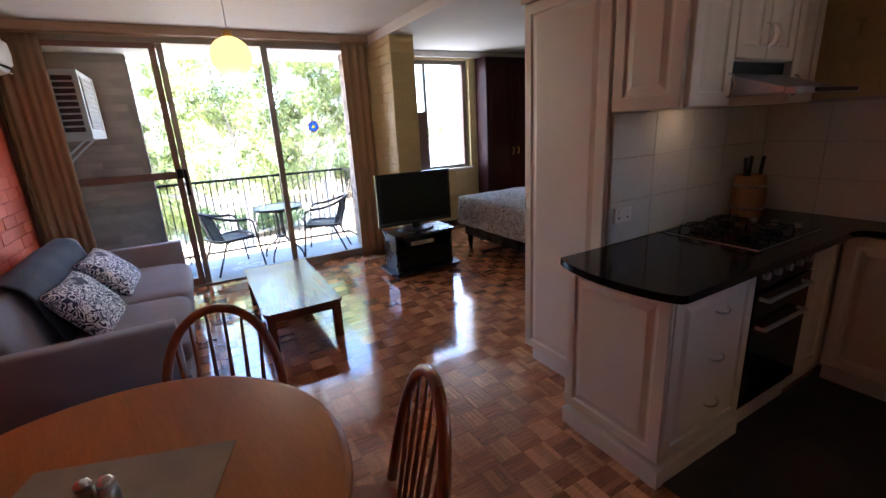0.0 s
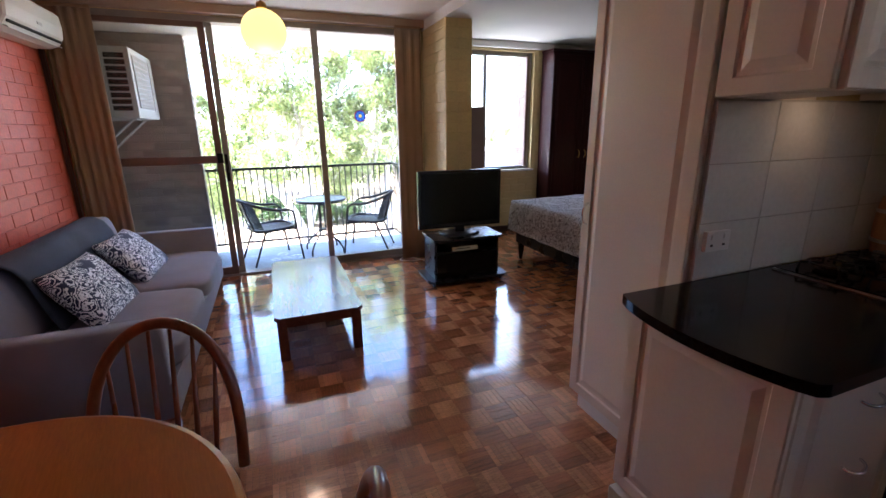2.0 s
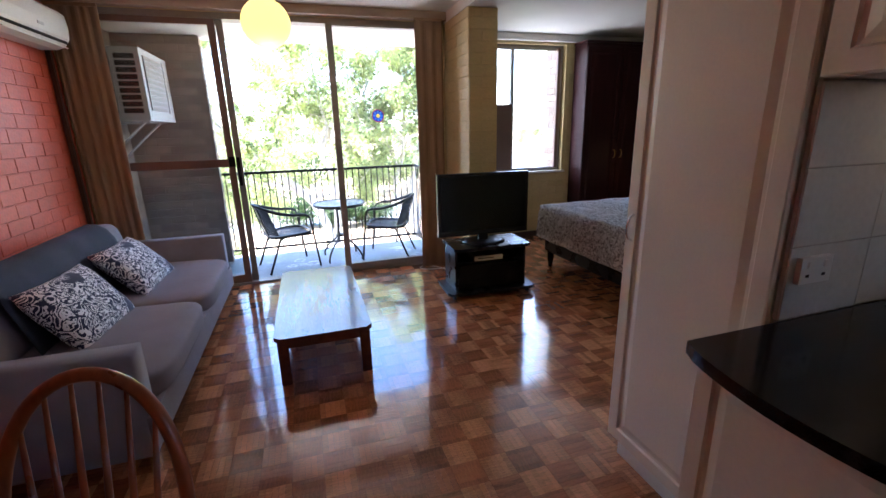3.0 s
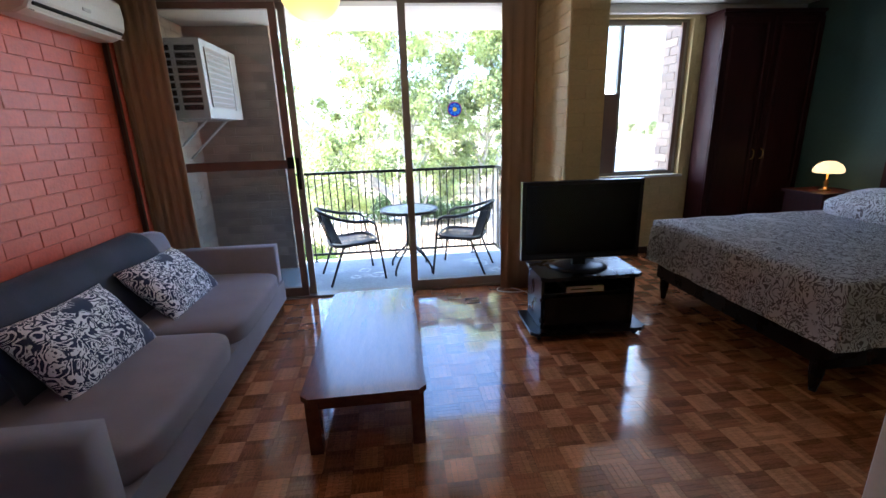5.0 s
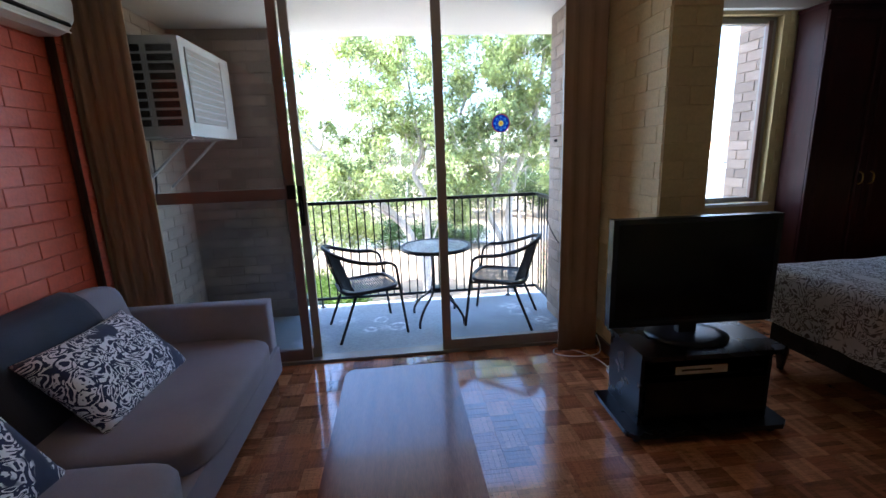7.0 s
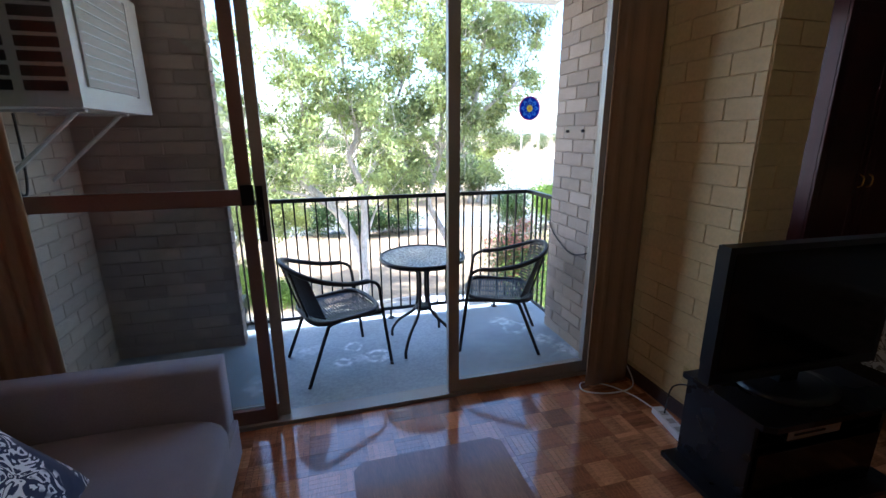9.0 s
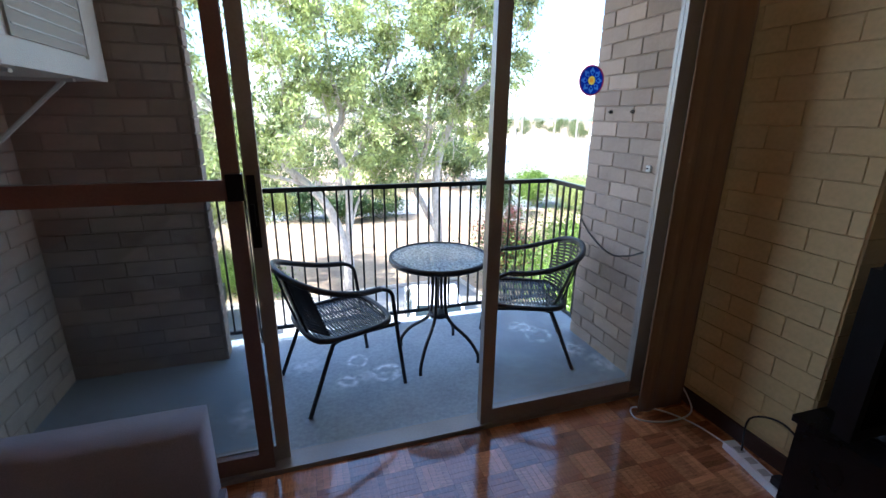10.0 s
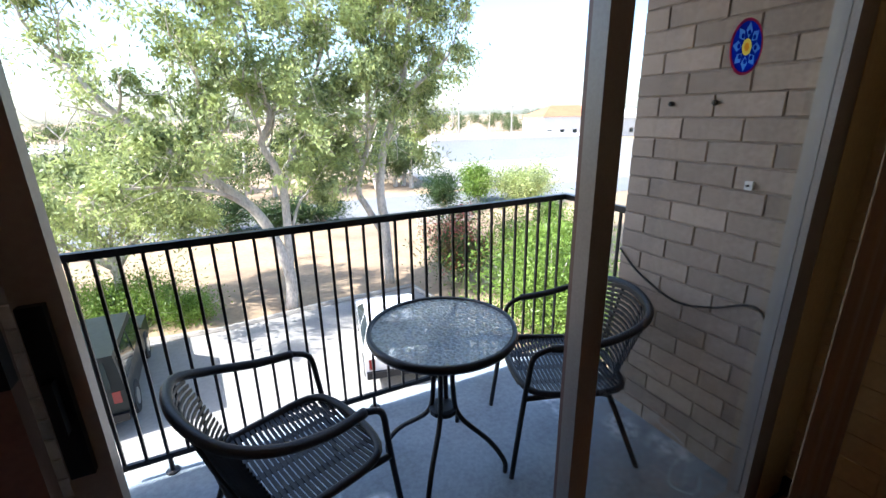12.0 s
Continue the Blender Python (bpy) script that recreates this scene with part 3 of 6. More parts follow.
def ringed(w, h, steps, thick):
    """A door or drawer front: x 0..w, z 0..h, front at y=-thick, moulded by steps of (inset, depth)."""
    bm = bmesh.new()
    loops = []
    for inset, dep in [(0.0, thick)] + steps:
        loops.append([bm.verts.new((x, -thick + dep, z)) for x, z in ((inset, inset), (w - inset, inset), (w - inset, h - inset), (inset, h - inset))])
    for a, b in zip(loops, loops[1:]):
        for i in range(4):
            bm.faces.new((a[i], a[(i + 1) % 4], b[(i + 1) % 4], b[i]))
    bm.faces.new(loops[-1])
    bm.faces.new(loops[0][::-1])
    return bm
PANEL = [(0.0, 0.004), (0.004, 0.0), (0.052, 0.0), (0.058, 0.007), (0.070, 0.008), (0.098, 0.001), (0.10, 0.001)]
DRAWER = [(0.0, 0.004), (0.004, 0.0), (0.03, 0.0), (0.035, 0.006), (0.042, 0.006), (0.056, 0.001), (0.058, 0.001)]


# ---- the rooms ----
CEIL, DOOR_Y, WALL_X = 2.50, 5.46, -0.42
bm = bx(WALL_X, 2.90, -3.2, 5.46, -0.16, -0.010)
bx(2.90, 3.912, -3.2, 1.90, -0.16, -0.010, bm)
bx(2.90, 5.75, 1.90, 6.12, -0.16, -0.010, bm)
floor = tagged(part("floor", bm, "underfloor"), "glossy reddish mosaic parquet floor in basket weave", "floor", kind="structure")
tagged(part("kitchen_floor", bx(2.32, 3.91, -0.99, 1.31, -0.002, 0.004), "vinyl"), "dark brown sheet flooring in the kitchen", "floor", kind="structure")
tagged(part("ceiling", bx(-0.6, 5.95, -3.4, 6.3, CEIL, CEIL + 0.16), "ceiling"), "off-white painted ceiling", "ceiling", kind="structure")
tagged(part("beam", bx(2.78, 3.07, 1.81, 5.46, 2.41, CEIL, None), "ceiling"), "off-white painted beam between living room and bedroom", "beam", kind="structure")
wall_west = wall("wall_west", -0.62, WALL_X - 0.012, -3.2, 5.46, -0.16, CEIL, "orange", "orange painted brick wall behind the sofa")
# unseen closing wall, set well back so less light bounces into the room
wall("wall_south", -0.62, 4.1, -3.4, -3.2, -0.16, CEIL, "cream", "unseen plain cream end wall, set far back to weaken bounced light")
# opening for an unseen window, added to light the cupboard fronts
bm = bx(3.912, 4.1, -0.08, 1.812, -0.16, CEIL)
bx(3.912, 4.1, -3.2, -0.95, -0.16, CEIL, bm)
bx(3.912, 4.1, -0.95, -0.08, -0.16, 1.10, bm)
bx(3.912, 4.1, -0.95, -0.08, 2.30, CEIL, bm)
wall_kitchen_east = tagged(part("wall_kitchen_east", bm, "cream"), "cream painted brick wall above white tiles", "wall", kind="structure")
rear = thing("window_2", 0, 0, 0, 0, "unseen window added in the kitchen wall to light the cupboards", "window", kind="structure")
for y0, y1, z0, z1 in ((-0.95, -0.90, 1.10, 2.30), (-0.13, -0.08, 1.10, 2.30), (-0.90, -0.13, 1.10, 1.15), (-0.90, -0.13, 2.25, 2.30)):
    part("window_frame", bx(3.98, 4.04, y0, y1, z0, z1), "white", rear, bevel=0.003)
part("pane", bx(4.007, 4.013, -0.90, -0.13, 1.15, 2.25), "glass", rear).visible_shadow = False
wall_kitchen = wall("wall_kitchen_north", 3.065, 5.95, 1.812, 2.36, -0.16, CEIL, "cream", "cream wall between kitchen and bedroom")
wall("wall_bedroom_east", 5.75, 5.95, 2.36, 6.3, -0.16, CEIL, "teal", "dark teal painted wall behind the bed head")
pier = wall("wall_pier", 2.792, 3.058, 4.792, 5.551, -0.16, CEIL, "cream", "cream painted brick pier beside the balcony door")
wall_side = wall("wall_balcony_side", 2.717, 3.058, 5.551, 6.12, -0.16, CEIL, "mortar", "brick wall between balcony and bedroom")
bm = bx(3.058, 3.62, 6.12, 6.30, -0.16, CEIL)
bx(4.60, 5.75, 6.12, 6.30, -0.16, CEIL, bm)
bx(3.62, 4.60, 6.12, 6.30, -0.16, 0.87, bm)
bx(3.62, 4.60, 6.12, 6.30, 2.39, CEIL, bm)
wall_window = tagged(part("wall_north", bm, "cream"), "cream painted brick wall round the bedroom window", "wall", kind="structure")
wall_fin = tagged(part("wall_fin", bx(4.612, 4.86, 6.302, 6.60, -0.3, CEIL), "mortar"), "sunlit brick fin outside the bedroom window", "wall", kind="structure")
tagged(part("wall_pier_outer", bx(2.717, 3.058, 6.12, 6.285, -0.3, CEIL), "mortar"), "brick end of the balcony wall", "wall", kind="structure")
bm = bx(-0.62, 2.717, 5.46, 5.60, 2.42, CEIL)
bx(2.614, 2.792, 5.46, 5.55, -0.16, 2.42, bm)
bx(-0.62, -0.40, 5.46, 5.60, -0.16, 2.42, bm)
tagged(part("wall_door", bm, "cream"), "cream wall framing the sliding balcony door", "wall", kind="structure")
tagged(part("trim", bx(-0.42, 2.78, 5.36, 5.459, 2.425, 2.498), "pelmet", bevel=0.006), "tan timber pelmet above the balcony door", "trim", kind="structure")
tagged(part("trim", bx(3.07, 5.75, 6.06, 6.119, 2.42, 2.498), "white", bevel=0.006), "white cornice above the bedroom window", "trim", kind="structure")
for i, (x0, x1, y0, y1) in enumerate(((2.762, 2.779, 4.80, 5.455), (2.779, 3.06, 4.760, 4.777), (WALL_X, -0.40, -1.0, 2.0), (3.06, 4.7, 6.10, 6.119))):
    tagged(part("baseboard", bx(x0, x1, y0, y1, 0, 0.075), "skirting", bevel=0.003), "dark stained timber skirting", "skirting", kind="structure")

# ---- balcony ----
slab = tagged(part("balcony_floor", bx(-0.6, 2.85, 5.545, 6.82, -0.25, -0.053), "slab"), "blue-grey concrete balcony floor with white chalky stains", "floor", kind="structure")
tagged(part("balcony_ceiling", bx(-0.6, 2.95, 5.60, 6.85, 2.44, 2.62), "white"), "white painted underside of the balcony above", "ceiling", kind="structure")
wall_bal_west = wall("wall_balcony_west", -0.62, -0.385, 5.60, 6.70, -0.25, 2.44, "mortar", "pale brick balcony wall with conduit")
wing = wall("wall_balcony_wing", -0.385, 0.408, 6.572, 6.69, -0.053, 2.44, "mortar", "brown brick wing wall at the end of the balcony")

# threshold and door frame
tagged(part("threshold", bx(-0.40, 2.613, 5.445, 5.545, -0.05, 0.018), "aluminium", bevel=0.003), "worn aluminium sliding door track", "threshold", kind="structure")
door = thing("sliding_door", 0, 0, 0, 0, "three-panel aluminium sliding balcony door standing half open", "sliding door", kind="structure")


def leaf_frame(name, x0, x1, y0, y1, z0, z1, stile, rail_low, rail_top, material, glass_material, mid=None):
    """One glazed door leaf with its stiles, rails and pane."""
    for a, b in ((x0, x0 + stile), (x1 - stile, x1)):
        part("stile", bx(a, b, y0, y1, z0, z1), material, door, bevel=0.003)
    rails = [(z0, z0 + rail_low), (z1 - rail_top, z1)] + ([mid] if mid else [])
    for a, b in rails:
        part("rail", bx(x0 + stile, x1 - stile, y0 + 0.002, y1 - 0.002, a, b), material, door, bevel=0.003)
    ym = (y0 + y1) / 2
    levels = sorted([z0 + rail_low, z1 - rail_top] + (list(mid) if mid else []))
    for a, b in zip(levels[::2], levels[1::2]):
        ob = part("pane", bx(x0 + stile, x1 - stile, ym - 0.002, ym + 0.002, a, b), glass_material, door)
        ob.visible_shadow = False


part("jamb", bx(2.578, 2.613, 5.462, 5.548, 0.018, 2.42), "aluminium", door, bevel=0.003)
part("jamb", bx(-0.40, -0.36, 5.462, 5.60, 0.018, 2.42), "aluminium", door, bevel=0.003)
part("head", bx(-0.36, 2.578, 5.462, 5.60, 2.372, 2.42), "aluminium", door, bevel=0.003)
leaf_frame("screen", -0.36, 0.742, 5.465, 5.495, 0.018, 2.37, 0.055, 0.075, 0.045, "bronze", "mesh_screen", (1.138, 1.208))
leaf_frame("slider", -0.34, 0.802, 5.505, 5.535, 0.018, 2.37, 0.052, 0.07, 0.04, "aluminium", "dim_glass")
leaf_frame("fixed", 1.658, 2.576, 5.458, 5.500, 0.018, 2.37, 0.060, 0.072, 0.012, "aluminium", "glass")
part("interlock", bx(1.690, 1.716, 5.500, 5.545, 0.018, 2.37), "bronze", door, bevel=0.003)
lock = part("lock", bx(0.757, 0.785, 5.492, 5.505, 0.96, 1.22), "black_plastic", door, bevel=0.004)
part("lever", bx(0.764, 0.776, 5.474, 5.492, 1.04, 1.12), "black_plastic", lock, bevel=0.003)
part("latch", bx(0.700, 0.752, 5.442, 5.465, 1.14, 1.23), "black_plastic", door, bevel=0.004)


def disc(r, y0, y1, material, name, parent, n=32):
    bm = lathe([(0, 0), (r, 0), (r, y1 - y0), (0, y1 - y0)], n)
    turned(bm, pose(0, y1, 0, 90, 0, 0))
    return part(name, bm, material, parent)


deco = thing("glass_sticker", 2.092, 5.474, 1.568, 0, "round blue and yellow mandala sticker on the door glass", "sticker")
part("rim", turned(lathe([(0.053, 0.0), (0.059, 0.0), (0.059, 0.001), (0.053, 0.001), (0.0529, 0.0)], 32), pose(0, 0, 0, 90, 0, 0)), "maroon", deco)
def polar(r, a):
    return (r * math.cos(a), r * math.sin(a))
for k in range(8):
    a, b = 2 * math.pi * k / 8, 2 * math.pi * (k + 1) / 8
    lean = 0.33
    petal = [polar(0.018, a), polar(0.036, a - lean), polar(0.051, a), polar(0.036, a + lean)]
    part("petal", turned(prism(petal, 0, 0.001), pose(0, 0, 0, 90, 0, 0)), "light_blue", deco)
    gap = [polar(0.018, a), polar(0.036, a + lean), polar(0.051, a)] + [polar(0.0528, a + (b - a) * q / 6) for q in range(7)] + [polar(0.051, b), polar(0.036, b - lean), polar(0.018, b)]
    part("ground", turned(prism(gap, 0, 0.001), pose(0, 0, 0, 90, 0, 0)), "blue", deco)
disc(0.0085, -0.001, 0.0, "amber", "centre", deco)
part("ring", turned(lathe([(0.0087, 0.0), (0.0178, 0.0), (0.0178, 0.001), (0.0087, 0.001), (0.00869, 0.0)], 24), pose(0, 0, 0, 90, 0, 0)), "yellow", deco)
for k in range(8):
    c, d = polar(0.030, 2 * math.pi * k / 8)
    dot = disc(0.005, -0.0022, -0.0012, "blue", "dot", deco, 12)
    dot.location = (c, 0, d)


# ---- curtains ----
def curtain(x0, x1, y, folds, amp, seed, label):
    rng = random.Random(seed)
    n = folds * 10
    front, back = [], []
    for i in range(n + 1):
        t = i / n
        x = x0 + (x1 - x0) * t + 0.004 * math.sin(i * 1.7)
        d = amp * math.sin(2 * math.pi * folds * t + 0.5 * math.sin(5 * t + seed)) * (0.75 + 0.25 * math.sin(3.3 * t + seed))
        front.append((x, y + d))
        back.append((x, y + d + 0.006))
    ob = thing("curtain", 0, 0, 0, 0, label, "curtain")
    outline = front + back[::-1]
    bm = bmesh.new()
    levels = [0.012, 0.3, 0.8, 1.4, 2.0, 2.40]
    rings = []
    for j, z in enumerate(levels):
        s = 1.0 - 0.03 * math.sin(math.pi * j / (len(levels) - 1))
        c = (x0 + x1) / 2
        rings.append([bm.verts.new((c + (px - c) * s, py, z)) for px, py in outline])
    c = len(outline)
    for a, b in zip(rings, rings[1:]):
        for i in range(c):
            bm.faces.new((a[i], a[(i + 1) % c], b[(i + 1) % c], b[i]))
    bm.faces.new(rings[0][::-1])
    bm.faces.new(rings[-1])
    part("cloth", bm, "curtain", ob, smooth=True)
    part("heading_tape", bx(x0, x1, y - amp, y + amp, 2.40, 2.423), "curtain", ob, "stiff gathered heading", bevel=0.003)
    return ob


curtain(-0.395, -0.055, 5.385, 5, 0.010, 3, "tan curtain drawn back beside the orange brick wall")
curtain(2.450, 2.720, 5.310, 3, 0.006, 8, "tan curtain drawn back beside the brick pier")

# ---- window ----
win = thing("window_1", 0, 0, 0, 0, "aluminium sliding bedroom window with white painted reveal", "window", kind="structure")
part("window_sill", bx(3.60, 4.63, 6.085, 6.28, 0.845, 0.869), "white", win, bevel=0.004)
for x0, x1 in ((3.62, 3.66), (4.556, 4.60)):
    part("window_frame", bx(x0, x1, 6.19, 6.26, 0.87, 2.39), "aluminium", win, bevel=0.004)
part("window_frame", bx(3.66, 4.556, 6.19, 6.26, 2.34, 2.39), "aluminium", win, bevel=0.004)
part("window_frame", bx(3.66, 4.556, 6.19, 6.26, 0.87, 0.91), "aluminium", win, bevel=0.004)
part("mullion", bx(3.885, 3.925, 6.20, 6.25, 0.91, 2.34), "aluminium", win, bevel=0.004)
part("sash_stile", bx(4.515, 4.554, 6.17, 6.20, 0.90, 2.36), "bronze", win, bevel=0.003)
for x0, x1 in ((3.66, 3.885), (3.925, 4.556)):
    part("pane", bx(x0, x1, 6.222, 6.226, 0.91, 2.34), "glass", win).visible_shadow = False
part("security_panel", bx(3.66, 3.884, 6.17, 6.188, 0.90, 1.70), "bronze", win, bevel=0.003)


# ---- wall air conditioners ----
def split_unit():
    ob = thing("air_conditioner", WALL_X + 0.002, 4.42, 2.060, 0, "white wall-mounted split air conditioner on the orange brick", "air conditioner")
    prof = [(0.0, 0.0), (0.10, 0.0), (0.155, 0.022), (0.19, 0.075), (0.198, 0.15), (0.19, 0.235), (0.165, 0.258), (0.0, 0.262)]
    bm = bmesh.new()
    rings = [[bm.verts.new((x, y, z)) for x, z in prof] for y in (0.0, 0.012, 0.828, 0.84)]
    for r, s in ((0, 0.94), (3, 0.94)):
        for v in rings[r]:
            v.co.x, v.co.z = v.co.x * s, 0.13 + (v.co.z - 0.13) * s
    for a, b in zip(rings, rings[1:]):
        for i in range(len(prof)):
            k = (i + 1) % len(prof)
            bm.faces.new((a[i], a[k], b[k], b[i]))
    bm.faces.new(rings[0])
    bm.faces.new(rings[-1])
    part("housing", bm, "ac_white", ob)
    slot = turned(bx(-0.006, 0.006, 0.03, 0.81, -0.010, 0.010), pose(0.176, 0, 0.050, 0, -22, 0))
    part("outlet_slot", slot, "dark_slot", ob, "dark outlet slot")
    part("flap", turned(bx(-0.004, 0.004, 0.03, 0.81, -0.030, 0.0), pose(0.150, 0, 0.024, 0, -65, 0)), "ac_white", ob)
    part("badge", bx(0.196, 0.201, 0.40, 0.47, 0.10, 0.118), "steel", ob, "small grey badge", bevel=0.002)
    part("pipe_cover", bx(0.004, 0.034, 0.862, 0.892, -2.0, 0.20), "skirting", ob, "dark pipe duct running down the wall", bevel=0.006)
    return ob


split_unit()

box = thing("window_air_conditioner", -0.384, 5.648, 1.56, 0, "white box air conditioner bracketed on the balcony wall", "air conditioner")
part("casing", bx(0.0, 0.478, 0.0, 0.825, 0.0, 0.605), "ac_white", box, bevel=0.012)
part("side_panel", bx(0.479, 0.488, 0.07, 0.62, 0.09, 0.55), "ac_grille", box, "beige vent panel", bevel=0.004)
for k in range(9):
    part("panel_rib", bx(0.488, 0.492, 0.08, 0.61, 0.125 + k * 0.047, 0.131 + k * 0.047), "ac_white", box)
part("panel_frame", bx(0.479, 0.493, 0.62, 0.635, 0.08, 0.56), "ac_white", box)
for r in range(9):
    for c in range(2):
        part("louvre_slot", bx(0.098 + c * 0.19, 0.248 + c * 0.19, -0.006, 0.002, 0.065 + r * 0.056, 0.105 + r * 0.056), "dark_slot", box, bevel=0.004)
for yy in (0.16, 0.62):
    part("bracket", tube([(0.0, yy, -0.36), (0.38, yy, -0.012)], 0.010, 6), "ac_white", box, "thin white steel bracket")
    part("bracket_arm", bx(0.0, 0.42, yy - 0.012, yy + 0.012, -0.014, -0.001), "ac_white", box)
conduit = thing("conduit", -0.372, 5.78, 0, 0, "grey electrical conduit and switch box on the balcony wall", "conduit")
part("pipe", tube(smooth_path([(0.0, 0.06, 1.56), (0.0, 0.06, 1.2), (0.0, 0.03, 0.6), (0.0, 0.0, 0.0)]), 0.011, 8), "ac_white", conduit, smooth=True)
part("switch_box", bx(-0.010, 0.04, 0.02, 0.10, 1.34, 1.45), "ac_white", conduit, bevel=0.006)
part("flex", tube(smooth_path([(0.01, 0.06, 1.34), (0.02, 0.10, 1.22), (0.015, 0.19, 1.16), (0.01, 0.24, 1.30), (0.01, 0.25, 1.55)]), 0.006, 6), "rubber", conduit, smooth=True)

# ---- balcony rail ----
rail = thing("balcony_rail", 0, 0, 0, 0, "black steel balcony railing with slim vertical bars", "railing")
part("top_rail", bx(0.409, 2.762, 6.735, 6.767, 0.955, 0.985), "black_metal", rail, bevel=0.004)
part("bottom_rail", bx(0.409, 2.762, 6.743, 6.759, 0.020, 0.045), "black_metal", rail, bevel=0.003)
part("return_rail", bx(2.732, 2.762, 6.286, 6.734, 0.955, 0.985), "black_metal", rail, bevel=0.004)
part("return_bottom_rail", bx(2.739, 2.755, 6.286, 6.742, 0.020, 0.045), "black_metal", rail, bevel=0.003)
bar = part("bar", bx(-0.006, 0.006, -0.006, 0.006, 0.045, 0.955), "black_metal", rail)
bar.location = (0.44, 6.751, 0)
for k in range(1, 30):
    b = new("bar", bar.data)
    b.parent, b.location = rail, (0.44 + k * 0.0785, 6.751, 0)
for k in range(5):
    b = new("bar", bar.data)
    b.parent, b.location = rail, (2.747, 6.34 + k * 0.080, 0)
for x in (0.60, 1.53, 2.46):
    part("post_foot", lathe([(0.028, -0.053), (0.028, -0.046), (0.010, -0.040), (0.009, 0.02), (0, 0.02)], 12, centre=(x, 6.751)), "black_metal", rail)


# ---- balcony furniture ----
def patio_chair(x, y, rz, label):
    """Faces local +y; feet on z = 0."""
    ob = thing("patio_chair", x, y, -0.053, rz, label, "chair", "patio chairs")
    r = 0.0115
    for s in (-1, 1):
        leg_f = smooth_path([(s * 0.245, 0.27, 0.0), (s * 0.235, 0.235, 0.30), (s * 0.235, 0.215, 0.46), (s * 0.24, 0.195, 0.575), (s * 0.245, 0.13, 0.615)], 5)
        part("front_leg", tube(leg_f, r, 8), "black_metal", ob, smooth=True)
        leg_b = smooth_path([(s * 0.235, -0.285, 0.0), (s * 0.229, -0.218, 0.165), (s * 0.223, -0.152, 0.325), (s * 0.221, -0.112, 0.376), (s * 0.226, 0.05, 0.387), (s * 0.235, 0.22, 0.385)], 5)
        part("back_leg", tube(leg_b, r, 8), "black_metal", ob, smooth=True)
    hoop = smooth_path([(-0.245, 0.13, 0.615), (-0.262, 0.0, 0.625), (-0.262, -0.155, 0.665), (-0.20, -0.275, 0.715), (0.0, -0.322, 0.735),
                        (0.20, -0.275, 0.715), (0.262, -0.155, 0.665), (0.262, 0.0, 0.625), (0.245, 0.13, 0.615)], 6)
    part("arm_hoop", tube(hoop, 0.0165, 8), "rattan", ob, "rattan-wrapped arm hoop", smooth=True)
    rim = smooth_path([(-0.21, 0.19, 0.405), (0.0, 0.235, 0.405), (0.21, 0.19, 0.405), (0.235, 0.0, 0.395), (0.20, -0.19, 0.39), (0.0, -0.225, 0.39), (-0.20, -0.19, 0.39), (-0.235, 0.0, 0.395)], 5, True)
    part("seat_rim", tube(rim, 0.015, 8, closed=True), "rattan", ob, smooth=True)
    seat = bmesh.new()
    for k in range(24):
        yy = -0.205 + k * 0.0185
        w = 0.225 * math.sqrt(max(0.05, 1 - (abs(yy) / 0.255) ** 4))
        dip = 0.397
        for j in range(6):
            xa, xb = -w + j * w / 3, -w + (j + 1) * w / 3
            za, zb = (dip - 0.018 * (1 - (q / w) ** 2) for q in (xa, xb))
            vs = [seat.verts.new(p) for p in ((xa, yy, za), (xb, yy, zb), (xb, yy + 0.0125, zb), (xa, yy + 0.0125, za), (xa, yy, za - 0.005), (xb, yy, zb - 0.005), (xb, yy + 0.0125, zb - 0.005), (xa, yy + 0.0125, za - 0.005))]
            for f in ((0, 1, 2, 3), (7, 6, 5, 4), (0, 4, 5, 1), (2, 6, 7, 3)):
                seat.faces.new([vs[i] for i in f])
    for xx in (-0.11, 0.0, 0.11):
        bx(xx - 0.012, xx + 0.012, -0.21, 0.215, 0.372, 0.377, seat)
    tagged(part("woven_seat", seat, "rattan", ob, "open woven seat"), kind="stuff")
    back = bmesh.new()
    for k in range(15):
        t = (k + 0.5) / 15
        prev = None
        for j in range(11):
            a = -1.0 + 2.0 * j / 10
            wid = 0.205 + 0.03 * t
            px = a * wid
            py = -0.215 - 0.098 * t + 0.075 * a * a
            pz = 0.40 + 0.325 * t - 0.045 * t * a * a
            cur = [back.verts.new((px, py - dy, pz + dz)) for dy, dz in ((0, 0), (0, 0.0145), (0.005, 0.0145), (0.005, 0))]
            if prev:
                for i in range(4):
                    back.faces.new((prev[i], prev[(i + 1) % 4], cur[(i + 1) % 4], cur[i]))
            prev = cur
    tagged(part("woven_back", back, "rattan", ob, "open woven backrest"), kind="stuff")
    for s in (-0.09, 0.09):
        part("back_strut", tube([(s, -0.215, 0.39), (s, -0.268, 0.56), (s, -0.312, 0.725)], 0.007, 6), "black_metal", ob)
    return ob


patio_chair(1.085, 6.145, -72, "black rattan patio armchair facing the round table")
patio_chair(2.250, 6.160, 68, "black rattan patio armchair beside the brick wall")

